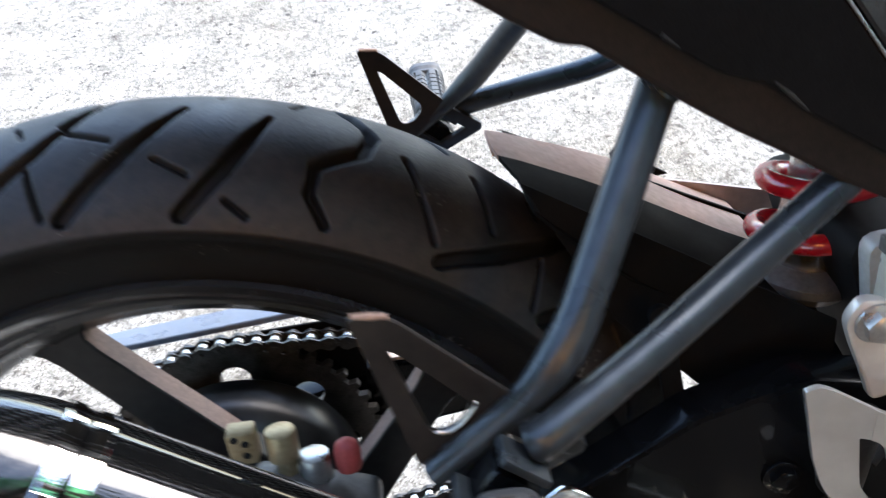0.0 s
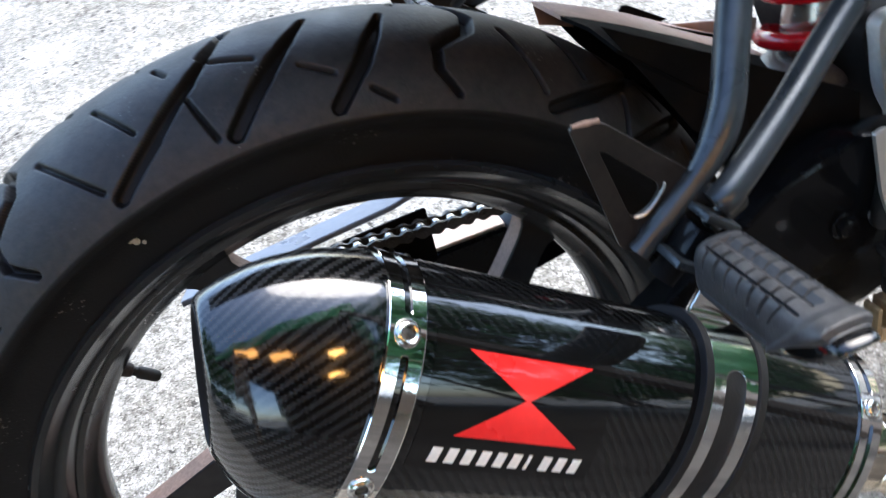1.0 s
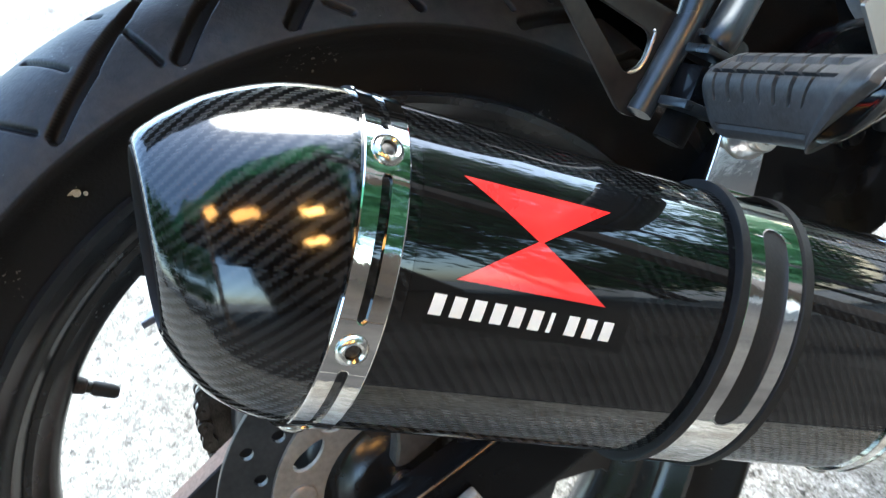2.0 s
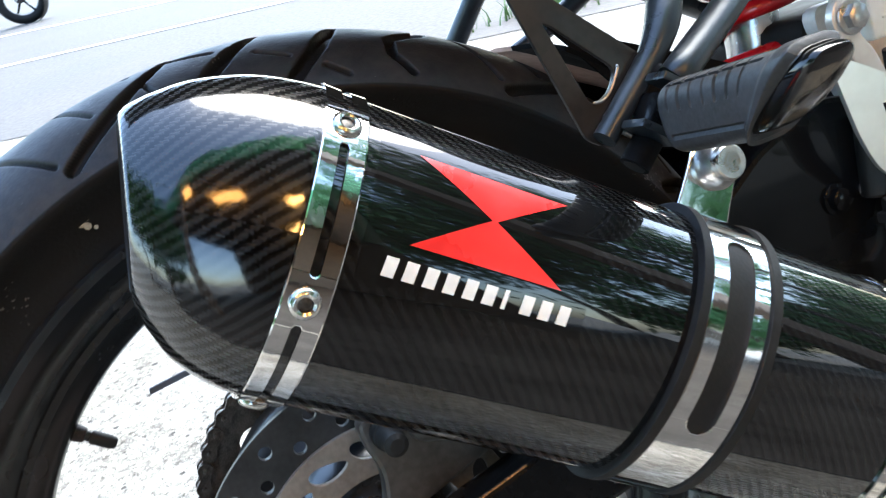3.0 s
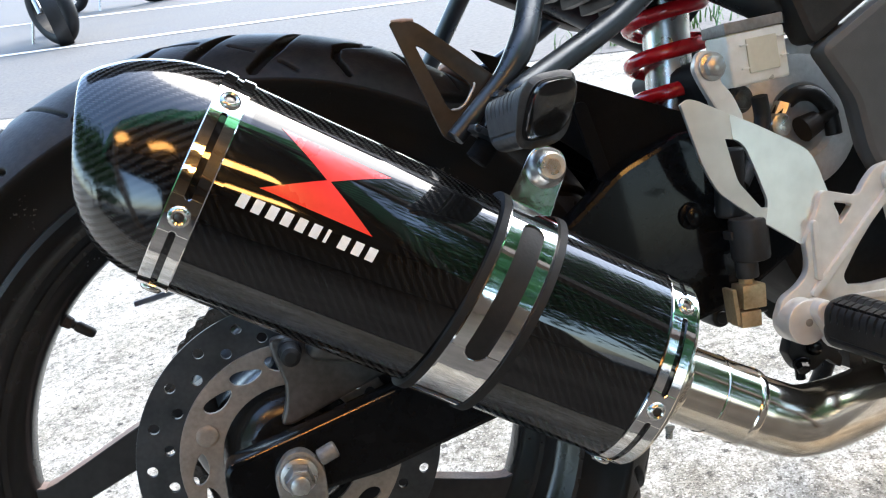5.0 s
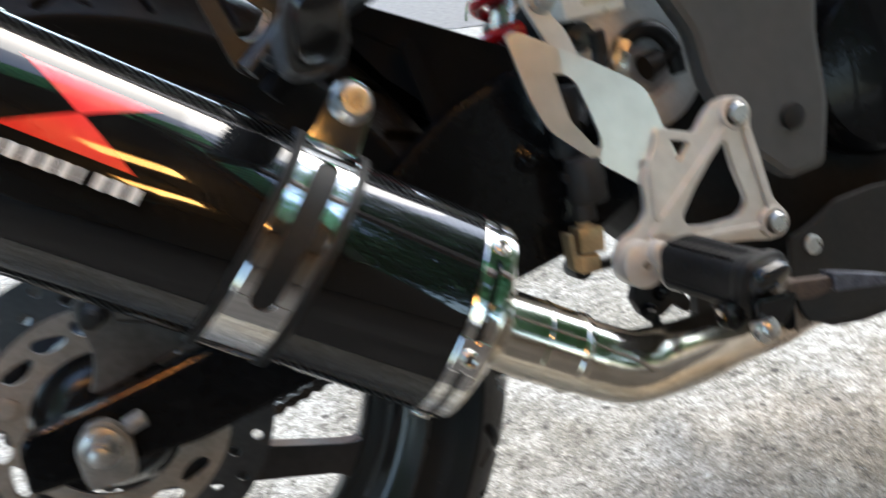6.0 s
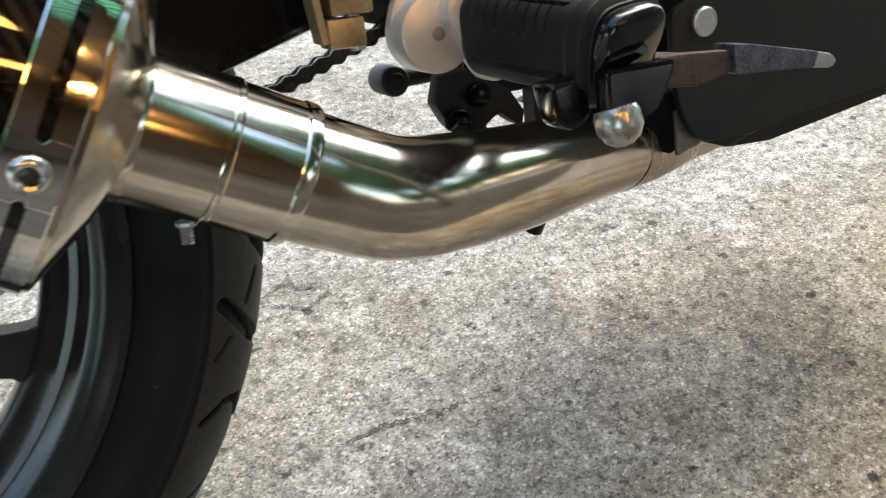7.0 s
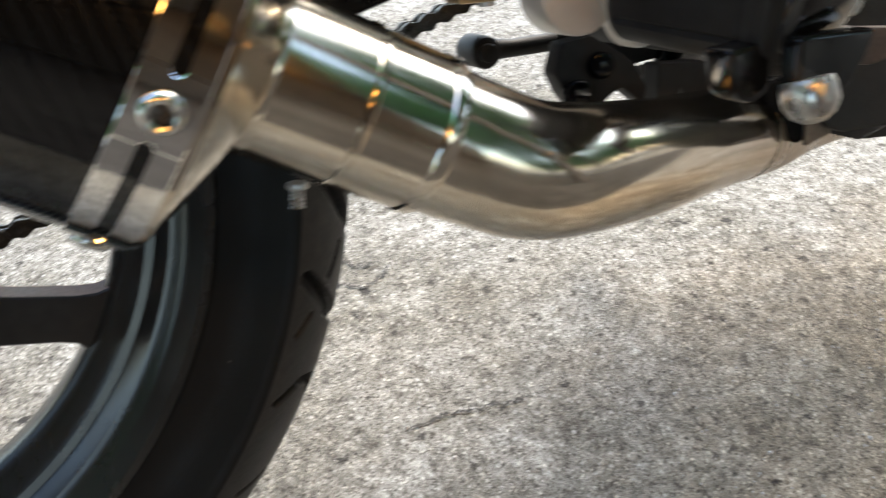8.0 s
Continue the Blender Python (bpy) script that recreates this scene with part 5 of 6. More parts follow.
def foot_peg(root, end, width, height, ribs, label, parent, undercut=0.0, rubber_look=M_GRIP, slant=0.45, hollow=1.0):
    """A rubber-covered peg: rounded-square section, slits in the sides, tiles on top, a raised lip round a hard core cut away below."""
    a, b = Vector(root), Vector(end)
    t = (b - a).normalized()
    side = t.cross(Vector((0, 0, 1))).normalized()
    top = side.cross(t)
    n, steps = 72, 110
    length = (b - a).length
    rubber = length - 0.30 * undercut
    verts, faces = [], []
    for i in range(steps + 1):
        f = i / steps
        k = 1.0
        if f < 0.06:
            k = 0.84 + 0.16 * (f / 0.06) ** 0.5
        if f > 0.84:
            k = 1.0 + 0.09 * min(1, (f - 0.84) / 0.05)
        if f > 0.965:
            k *= max(0.80, math.sqrt(max(0, 1 - ((f - 0.965) / 0.045) ** 2)))
        slit = 0.10 < f < 0.78 and (f - 0.10) / 0.68 * ribs % 1 < 0.15
        for j in range(n):
            ang = 2 * math.pi * j / n
            c, s = math.cos(ang), math.sin(ang)
            x, z = math.copysign(abs(c) ** (2 / 3.4), c), math.copysign(abs(s) ** (2 / 3.4), s)
            cut = 0.0
            if 0.08 < f < 0.80:
                if slit and s > 0.12:
                    cut = 0.0016 if s < 0.5 else 0.0024
                if s > 0.55 and (j % 6) == 0:
                    cut = 0.0027
                if -0.30 < s < -0.20:
                    cut = 0.0010
            back = slant * undercut * max(0.0, 0.85 - z) / 1.85 * max(0.0, (f - 0.4) / 0.6) ** 1.5
            verts.append(a + t * (f * rubber - back) + (width / 2 * k - cut) * x * side + (height / 2 * k - cut) * z * top)
    for i in range(steps):
        for j in range(n):
            p, q = i * n + j, i * n + (j + 1) % n
            faces.append((p, q, q + n, p + n))
    faces.append(tuple(range(n - 1, -1, -1)))
    faces.append(tuple(range(steps * n, steps * n + n)))
    peg = part("foot_peg", (verts, faces), rubber_look, parent, label, 32)
    out = []
    for j in range(32):
        ang = 2 * math.pi * j / 32
        co, s = math.cos(ang), math.sin(ang)
        out.append((math.copysign(abs(co) ** 0.6, co), math.copysign(abs(s) ** 0.6, s)))
    v, fcs = [], []
    rows = [(0.84, -0.6 * undercut - 0.006 if slant < 1 else -0.046)] + [(0.84 - 0.16 * (1 - math.cos(h)), -0.003 + 0.006 * math.sin(h)) for h in (0.0, 0.4, 0.8, 1.2, 1.57)] + [(0.35, 0.0034), (0.02, 0.0036)]
    for k, h in rows:
        low = 1.0 if h > -0.01 else 0.3
        v += [b + t * (h - 0.006 * (undercut > 0.02) - low * hollow * undercut * (max(0.0, 0.95 - z * k / 0.84) / 1.95) ** 1.5) + width / 2 * k * x * side + height / 2 * k * z * top for x, z in out]
    for i in range(len(rows) - 1):
        fcs += [(i * 32 + j, i * 32 + (j + 1) % 32, (i + 1) * 32 + (j + 1) % 32, (i + 1) * 32 + j) for j in range(32)]
    part("peg_core", (v, fcs), M_PEGEND, peg, "hard black core end", 40)
    return peg


for sg in (-1, 1):
    foot_peg((0.1635, sg * 0.1990, 0.2005), (0.1636, sg * 0.2925, 0.2070), 0.0275, 0.0310, 7, "black ribbed rubber passenger foot peg" if sg < 0 else "black ribbed rubber passenger foot peg, sunlit top", motorcycle, 0.034, M_GRIP, 1.1, 1.0)

# tail unit over the wheel
TAIL = [(0.05, 0.56), (-0.24, 0.70), (-0.26, 0.66), (0.05, 0.448), (0.1857, 0.3566), (0.2015, 0.3469), (0.2124, 0.3448), (0.2251, 0.3360), (0.2505, 0.3180), (0.2702, 0.3050), (0.2967, 0.2895), (0.3144, 0.2784), (0.3396, 0.2650), (0.44, 0.235), (0.52, 0.30), (0.52, 0.50)]
tail_unit = part("tail_unit", joined(plate(fillet(TAIL, 0.003), -0.122, -0.100, (), 0.0025), plate(fillet(TAIL, 0.003), 0.100, 0.122, (), 0.0025), plate([(0.05, 0.56), (-0.23, 0.68), (-0.24, 0.66), (0.05, 0.47), (0.216, 0.372), (0.33, 0.305), (0.44, 0.27), (0.52, 0.33), (0.52, 0.50)], -0.100, 0.100, (), 0.004)), M_TAILRAIL, motorcycle, "brown-black plastic tail rails and under-seat tray")
TAIL_PANEL = fillet([(0.0, 0.585), (-0.22, 0.69), (-0.21, 0.66), (0.05, 0.490), (0.1600, 0.4030), (0.2150, 0.3624), (0.2422, 0.3435), (0.2578, 0.3330), (0.2788, 0.3253), (0.2929, 0.3137), (0.3285, 0.2907), (0.3900, 0.2640), (0.3900, 0.2680), (0.3250, 0.3225), (0.2600, 0.4060), (0.2300, 0.5000)], 0.003)
GLOSS_PANEL = fillet([(0.2330, 0.5000), (0.2630, 0.4070), (0.3275, 0.3235), (0.3930, 0.2690), (0.44, 0.258), (0.50, 0.31), (0.50, 0.49)], 0.004)
for sg in (-1, 1):
    y0, y1 = sorted((sg * 0.1220, sg * 0.1285))
    part("side_panel", plate(TAIL_PANEL, y0, y1, (), 0.0018), M_SHADED, tail_unit, "black tail side panel, shade in its colour", 30)
    y0, y1 = sorted((sg * 0.1220, sg * 0.1275))
    part("gloss_panel", plate(GLOSS_PANEL, y0, y1, (), 0.0018), M_RIM, tail_unit, "gloss black seat panel", 30)
    # Steel line added as the highlight along the glossy panel's edge.
    part("panel_edge_line", sweep([(0.2315, sg * 0.1280, 0.5000), (0.2615, sg * 0.1280, 0.4065), (0.3262, sg * 0.1280, 0.3230), (0.3915, sg * 0.1280, 0.2685)], 0.0007, 8), M_STEEL, tail_unit, "thin bright line for the glossy panel edge")
    # Two greyer streaks paint the highlight on the panel's lower edge.
    part("panel_glint", sweep([(0.2790, sg * 0.1288, 0.3266), (0.2860, sg * 0.1288, 0.3205), (0.2928, sg * 0.1288, 0.3140)], [0.0004, 0.0011, 0.0004], 8), M_PLASTIC, tail_unit, "grey streak for the panel edge's highlight")
    part("panel_glint", sweep([(0.2367, sg * 0.1288, 0.3486), (0.2431, sg * 0.1288, 0.3435)], [0.0010, 0.0004], 8), M_PLASTIC, tail_unit, "grey streak for the panel edge's highlight")
part("weld_bead", lathe([(0.0092 + 0.0011 * (k % 2), 0.0011 * k) for k in range(7)], (0.2440, -0.1035, 0.3218), (0.5062, -0.5926, 0.6264), 24), M_FRAME, tail_unit, "rough weld bead at the tube's top")
part("battery_tray", joined(block((0.07, 0.08, 0.035), Matrix.Translation((0.315, 0.0, 0.300)) @ Matrix.Rotation(radians(28), 4, "Y"), 0.004), *[block((0.012, 0.07, 0.010), Matrix.Translation((0.292 + 0.016 * k, 0.0, 0.290 - 0.008 * k)), 0.002) for k in range(4)]), M_PLASTIC, tail_unit, "ribbed black tray")

# Seat and tank, out of view, added to shade the wheel and tail.
seat_form = []
for k in range(13):
    f = k / 12
    x, z, w = -0.24 + 0.66 * f, 0.700 - 0.165 * f + 0.05 * max(0, 0.35 - f), 0.085 + 0.055 * math.sin(1.5 * f)
    seat_form.append([(x, w * math.cos(a) * 1.02, z + 0.028 * math.sin(a) ** 1) for a in np.linspace(0, 2 * math.pi, 25)[:-1]])
part("seat", ([p for row in seat_form for p in row], [(i * 24 + j, i * 24 + (j + 1) % 24, i * 24 + 24 + (j + 1) % 24, i * 24 + 24 + j) for i in range(12) for j in range(24)] + [tuple(range(23, -1, -1)), tuple(range(288, 312))]), M_SIDE, motorcycle, "black seat")
tank_form = []
for k in range(15):
    f = k / 14
    r = math.sin(math.pi * (0.06 + 0.88 * f)) ** 0.55
    tank_form.append([(0.40 + 0.46 * f, 0.150 * r * math.cos(a), 0.545 + 0.04 * f + 0.115 * r * math.sin(a)) for a in np.linspace(0, 2 * math.pi, 33)[:-1]])
part("fuel_tank", ([p for row in tank_form for p in row], [(i * 32 + j, i * 32 + (j + 1) % 32, i * 32 + 32 + (j + 1) % 32, i * 32 + 32 + j) for i in range(14) for j in range(32)] + [tuple(range(31, -1, -1)), tuple(range(448, 480))]), M_PLASTIC, motorcycle, "black fuel tank")

# inner mudguard ahead of the tyre
def mudguard():
    """Bent sheet: left lip, top face, fold, right skirt; widening and sinking ahead."""
    rows = []
    for x, z, lip, left, fold, skirt, drop in ((0.188, 0.2525, 0.046, 0.042, 0.006, -0.044, 0.020), (0.200, 0.2470, 0.052, 0.047, 0.008, -0.050, 0.030), (0.235, 0.2285, 0.068, 0.062, 0.014, -0.058, 0.048), (0.275, 0.2060, 0.086, 0.080, 0.020, -0.061, 0.050), (0.320, 0.1800, 0.090, 0.084, 0.022, -0.062, 0.050), (0.352, 0.1640, 0.090, 0.084, 0.022, -0.062, 0.050)):
        rows.append([(x + 0.004, lip, z - 0.016), (x, left, z), (x, (left + fold) / 2, z + 0.001), (x + 0.003, fold, z - 0.001), (x + 0.010, fold * 0.5 + skirt * 0.5, z - drop * 0.20), (x + 0.014, skirt, z - drop * 0.55)])
    k = 6
    verts = [p for row in rows for p in row] + [(x, y + (0.002 if j > 3 else -0.0005), z - 0.003) for row in rows for j, (x, y, z) in enumerate(row)]
    half_n = len(rows) * k
    faces = []
    for i in range(len(rows) - 1):
        for j in range(k - 1):
            a = i * k + j
            faces += [(a, a + k, a + k + 1, a + 1), (a + half_n, a + 1 + half_n, a + k + 1 + half_n, a + k + half_n)]
        for j in (0, k - 1):
            a = i * k + j
            faces.append((a, a + k, a + k + half_n, a + half_n))
    for j in range(k - 1):
        for i in (0, len(rows) - 1):
            a = i * k + j
            faces.append((a, a + 1, a + 1 + half_n, a + half_n))
    return verts, faces


_mv, _mf = mudguard()
# Top faces get the paler dusty colour with sunlight painted in; skirts stay dark.
_lit_top = [f for f in _mf if all(k % 6 <= 3 for k in f)]
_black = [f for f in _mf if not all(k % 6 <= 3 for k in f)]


def trimmed(verts, faces):
    """Drops the corners that no face uses."""
    used = sorted({k for f in faces for k in f})
    at = {k: i for i, k in enumerate(used)}
    return [verts[k] for k in used], [tuple(at[k] for k in f) for f in faces]


guard_top = part("mudguard", trimmed(_mv, _lit_top), M_MUD, motorcycle, "dusty inner mudguard, sunlit top in its colour", 28)
part("skirt", trimmed(_mv, _black), M_SHADED, guard_top, "black side skirt, shade in its colour", 28)
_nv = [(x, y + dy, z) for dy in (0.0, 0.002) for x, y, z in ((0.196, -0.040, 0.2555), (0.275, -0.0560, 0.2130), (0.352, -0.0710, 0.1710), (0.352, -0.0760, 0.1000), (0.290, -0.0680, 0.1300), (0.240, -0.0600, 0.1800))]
part("near_skirt", (_nv, [tuple(range(6)), tuple(range(11, 5, -1))] + [(k, (k + 1) % 6, 6 + (k + 1) % 6, 6 + k) for k in range(6)]), M_SHADED, guard_top, "black side skirt, shade in its colour", 20)
part("far_skirt", plate([(0.200, 0.243), (0.360, 0.163), (0.360, 0.120), (0.320, 0.125), (0.277, 0.153), (0.250, 0.175), (0.225, 0.205)], 0.060, 0.063, (), 0.0005), M_SHADED, guard_top, "black side skirt, shade in its colour")
# The flap's pale pink paints sunlight on the mudguard's wide top.
part("far_flap", plate([(0.2939, 0.1885), (0.3450, 0.1760), (0.3900, 0.1650), (0.3900, 0.1450), (0.3682, 0.1480), (0.3300, 0.1560), (0.3080, 0.1700)], 0.0855, 0.0880, (), 0.0005), M_PALE, guard_top, "pale far flap, sunlight in its colour")
part("flap_fin", plate([(0.2735, 0.2060), (0.2760, 0.2090), (0.2800, 0.2085), (0.3130, 0.1870), (0.2960, 0.1850), (0.2760, 0.1960)], 0.0885, 0.0910, (), 0.0005), M_SHADED, guard_top, "small black fin")

# shock absorber
shock_lo, shock_hi = Vector((0.3640, -0.004, 0.160)), Vector((0.3860, -0.002, 0.345))
_ax = (shock_hi - shock_lo).normalized()
shock = part("shock_absorber", lathe([(0.0195, 0.0), (0.0195, 0.135), (0.010, 0.137), (0.010, 0.185)], shock_lo, _ax, 32), M_SHOCK, motorcycle, "silver rear shock absorber body")
coil = []
_u = _ax.orthogonal().normalized()
_w = _ax.cross(_u)
for k in range(0, 5 * 40 + 1):
    a = 2 * math.pi * k / 40
    coil.append(shock_lo + _ax * (0.014 + 0.0315 * k / 40) + 0.0305 * (math.cos(a) * _u + math.sin(a) * _w))
part("spring", sweep(coil, 0.0062, 14), M_SPRING, shock, "bright red coil spring")
part("spring_seat", lathe([(0.012, -0.012), (0.026, -0.010), (0.033, -0.002), (0.033, 0.003), (0.030, 0.006), (0.020, 0.009)], shock_lo, _ax, 36), M_CAST, shock, "grey spring seat")

part("linkage_bush", block((0.016, 0.014, 0.030), Matrix.Translation((0.326, -0.010, 0.046)) @ Matrix.Rotation(radians(-15), 4, "Y"), 0.004), M_SPRING, shock, "red rubber bush")

# ---- rider's foot rest, guard, brake master cylinder ----
BRACKET = fillet([(0.3933, 0.1077), (0.4223, 0.0969), (0.4284, 0.1053), (0.4392, 0.1144), (0.4540, 0.1160), (0.4640, 0.1100), (0.4668, 0.1000), (0.4655, 0.0920), (0.4700, 0.0700), (0.4754, 0.0374), (0.4838, 0.0268), (0.4840, 0.0163), (0.4784, 0.0094), (0.4693, 0.0077), (0.4540, 0.0116), (0.4324, 0.0159), (0.4033, 0.0200), (0.3785, 0.0100), (0.3620, 0.0062), (0.3490, 0.0130), (0.3448, 0.0260), (0.3511, 0.0390), (0.3653, 0.0447), (0.3735, 0.0520), (0.3757, 0.0616), (0.3751, 0.0750), (0.3885, 0.0946)], 0.005)
BRACKET_GAP = fillet([(0.4445, 0.0868), (0.4475, 0.0650), (0.4545, 0.0400), (0.4460, 0.0315), (0.4214, 0.0321), (0.4040, 0.0356), (0.4012, 0.0430), (0.4154, 0.0611), (0.4390, 0.0850)], 0.005)
LINK_GAP = fillet([(0.4015, 0.0970), (0.4165, 0.0920), (0.4045, 0.0800)], 0.003)
foot_rest = part("footrest_bracket", plate(BRACKET, -0.1460, -0.1395, [BRACKET_GAP, LINK_GAP], 0.0012), M_ALLOY, motorcycle, "silver cast footrest bracket", 30)
for a, b, w in (((0.3760, 0.0370), (0.4460, 0.0960), 0.0060), ((0.4600, 0.0900), (0.4705, 0.0330), 0.0055), ((0.4060, 0.0260), (0.4600, 0.0200), 0.0055), ((0.3810, 0.0480), (0.3830, 0.0860), 0.0050)):
    part("bracket_rib", bar(a, b, w, -0.1492, -0.1450, 0.0012), M_ALLOY, foot_rest, "raised casting rib")
part("pivot_boss", drum((0.3610, -0.138, 0.0215), (0, -1, 0), 0.0160, 0.0200, 0.0015, 40), M_ALLOY, foot_rest, "round cast boss")
part("pivot_centre", drum((0.3610, -0.1580, 0.0215), (0, -1, 0), 0.0028, 0.0006, 0.0002, 16), M_CARRIER, foot_rest)
for x, z in ((0.4530, 0.1035), (0.4712, 0.0212)):
    part("bracket_boss", drum((x, -0.138, z), (0, -1, 0), 0.0115, 0.0125, 0.0012, 32), M_ALLOY, foot_rest)
    # Dark disc on the boss paints a recess's shade round the bolt.
    part("boss_disc", drum((x, -0.1500, z), (0, -1, 0), 0.0088, 0.0008, 0.0002, 28), M_CHAIN, foot_rest, "dark disc drawn as a recess round the bolt")
    part("bracket_bolt", socket_bolt((x, -0.1505, z), (0, -1, 0), 0.0070, 0.0045), M_STEEL, foot_rest, "steel socket bolt")
GUARD_FACE = fillet([(0.3353, 0.1733), (0.3521, 0.1636), (0.3681, 0.1530), (0.3844, 0.1422), (0.3927, 0.1343), (0.3971, 0.1222), (0.4023, 0.1023), (0.4109, 0.0771), (0.4115, 0.0634), (0.3990, 0.0536), (0.3500, 0.0930), (0.3532, 0.1042), (0.3542, 0.1092), (0.3498, 0.1278), (0.3437, 0.1485), (0.3390, 0.1540), (0.3352, 0.1560)], [0.0004, 0.004, 0.006, 0.006, 0.006, 0.006, 0.006, 0.006, 0.004, 0.002, 0.0004, 0.0015, 0.003, 0.006, 0.003, 0.002, 0.0004])
part("heel_guard", plate(GUARD_FACE, -0.1415, -0.1385, (), 0.0005), M_GUARDPLATE, foot_rest, "silver heel guard plate with a slot", 30)
GUARD_EDGE = fillet([(0.3027, 0.1864), (0.3085, 0.1890), (0.3147, 0.1866), (0.3353, 0.1733), (0.3352, 0.1560), (0.3300, 0.1574), (0.3331, 0.1364), (0.3350, 0.1260), (0.3490, 0.1046), (0.3532, 0.1042), (0.3500, 0.0930), (0.3315, 0.1103), (0.3203, 0.1219), (0.3156, 0.1322), (0.3110, 0.1460)], [0.001, 0.002, 0.004, 0.0004, 0.0004, 0.001, 0.004, 0.004, 0.002, 0.0004, 0.0004, 0.004, 0.005, 0.005, 0.004])
_ev, _ef = plate(GUARD_EDGE, -0.1415, -0.1385, (), 0.0005)
_fold = Vector((0.0179, 0.0, -0.0803)).normalized().cross(Vector((0, 1, 0)))
_ev = [(x, y - 0.10 * (Vector((x, 0, z)) - Vector((0.3353, 0, 0.1733))).dot(_fold), z) for x, y, z in _ev]
part("guard_flange", (_ev, _ef), M_GUARDPLATE, foot_rest, "slanted silver edge of the guard", 30)
part("guard_arm", joined(plate(fillet([(0.332, 0.219), (0.345, 0.217), (0.349, 0.203), (0.345, 0.196), (0.353, 0.185), (0.360, 0.165), (0.345, 0.160), (0.338, 0.178), (0.330, 0.196), (0.326, 0.208)], 0.005), -0.1210, -0.1150, (), 0.0015)), M_ALLOY, foot_rest, "curved silver support arm")
part("arm_bolt", hex_bolt((0.3400, -0.1210, 0.2065), (0, -1, 0), 0.0075, 0.008), M_STEEL, foot_rest, "hexagon flange bolt")
master = part("master_cylinder", joined(drum((0.3420, -0.130, 0.068), (0.05, 0, 1), 0.0135, 0.031, 0.0025), block((0.030, 0.012, 0.007), Matrix.Translation((0.3430, -0.126, 0.0880)), 0.002), drum((0.3410, -0.114, 0.098), (0.12, 0, 1), 0.011, 0.05, 0.002), drum((0.3370, -0.130, 0.056), (0.05, 0, 1), 0.008, 0.015)), M_PLASTIC, motorcycle, "black rear brake master cylinder")
part("push_rod", sweep([(0.3355, -0.130, 0.020), (0.3372, -0.130, 0.060)], 0.0035, 14), M_STEEL, master)
part("lock_nut", lathe([(0.0055, 0.0), (0.0055, 0.009)], (0.3352, -0.130, 0.0510), (0.05, 0, 1), 6), M_BRASS, master, "yellow zinc lock nut")
part("clevis", joined(block((0.0185, 0.016, 0.0175), Matrix.Translation((0.3350, -0.131, 0.0438)) @ Matrix.Rotation(radians(6), 4, "Y"), 0.0018), block((0.0160, 0.016, 0.0120), Matrix.Translation((0.3300, -0.131, 0.0285)) @ Matrix.Rotation(radians(6), 4, "Y"), 0.0015), block((0.0035, 0.014, 0.0260), Matrix.Translation((0.3205, -0.131, 0.0390)), 0.001)), M_BRASS, master, "yellow zinc clevis")
reservoir = part("fluid_reservoir", joined(block((0.0455, 0.030, 0.037), Matrix.Translation((0.3770, -0.107, 0.2070)), 0.0025, 3), *[block((0.006, 0.002, 0.0012), Matrix.Translation((x, -0.1225, z)), 0.0004) for x, z in ((0.3660, 0.2160), (0.3650, 0.2000), (0.3960, 0.2180), (0.3965, 0.2040))]), M_TANK, motorcycle, "milky plastic brake fluid reservoir")
part("level_window", block((0.0240, 0.0016, 0.0240), Matrix.Translation((0.3800, -0.1222, 0.2080)), 0.0006), mat("old_brake_fluid", (0.50, 0.46, 0.34), (0.58, 0.54, 0.41), 0.35, scale=40, transmission=0.2), reservoir, "yellowed fluid level window")
part("reservoir_lid", block((0.0465, 0.031, 0.008), Matrix.Translation((0.3765, -0.107, 0.2295)), 0.0010), M_CAST, reservoir, "grey screw-down lid")
part("hose", sweep(glide([(0.384, -0.104, 0.178), (0.385, -0.102, 0.160), (0.372, -0.108, 0.140), (0.350, -0.118, 0.120)], 8), 0.006, 14), M_SIDE, master, "black rubber hose")

# Darker rubber than the passenger peg's: its shade is put into the colour.
foot_peg((0.3830, -0.1600, 0.0190), (0.3945, -0.2420, 0.0110), 0.034, 0.035, 9, "black ribbed rubber rider's foot peg", motorcycle, 0.014, M_SIDE)
part("peg_mount", joined(bar((0.3700, 0.0290), (0.3810, 0.0050), 0.0150, -0.1660, -0.1500, 0.003), block((0.016, 0.018, 0.018), Matrix.Translation((0.3840, -0.1600, 0.0150)), 0.003)), M_ALLOY, foot_rest, "silver peg clevis")
part("brake_lever", joined(plate(fillet([(0.4300, -0.0030), (0.4398, -0.0039), (0.4660, -0.0088), (0.4660, -0.0172), (0.4479, -0.0190), (0.4300, -0.0150)], 0.002), -0.2060, -0.1990, (), 0.0012), sweep(glide([(0.405, -0.170, 0.000), (0.4250, -0.188, -0.006), (0.4400, -0.2020, -0.0100)], 6), 0.0062, 14)), mat("rusty_lever", (0.035, 0.026, 0.022), (0.085, 0.062, 0.050), 0.5, metal=0.4, scale=120), foot_rest, "brown rusted brake pedal lever")
part("lever_tip", plate(fillet([(0.4640, -0.0060), (0.4730, -0.0080), (0.5088, -0.0200), (0.5060, -0.0262), (0.4774, -0.0207), (0.4640, -0.0184)], [0.001, 0.003, 0.001, 0.001, 0.003, 0.002]), -0.2085, -0.1965, (), 0.0016), M_LEVERTIP, foot_rest, "worn blue-black lever pad", 30)
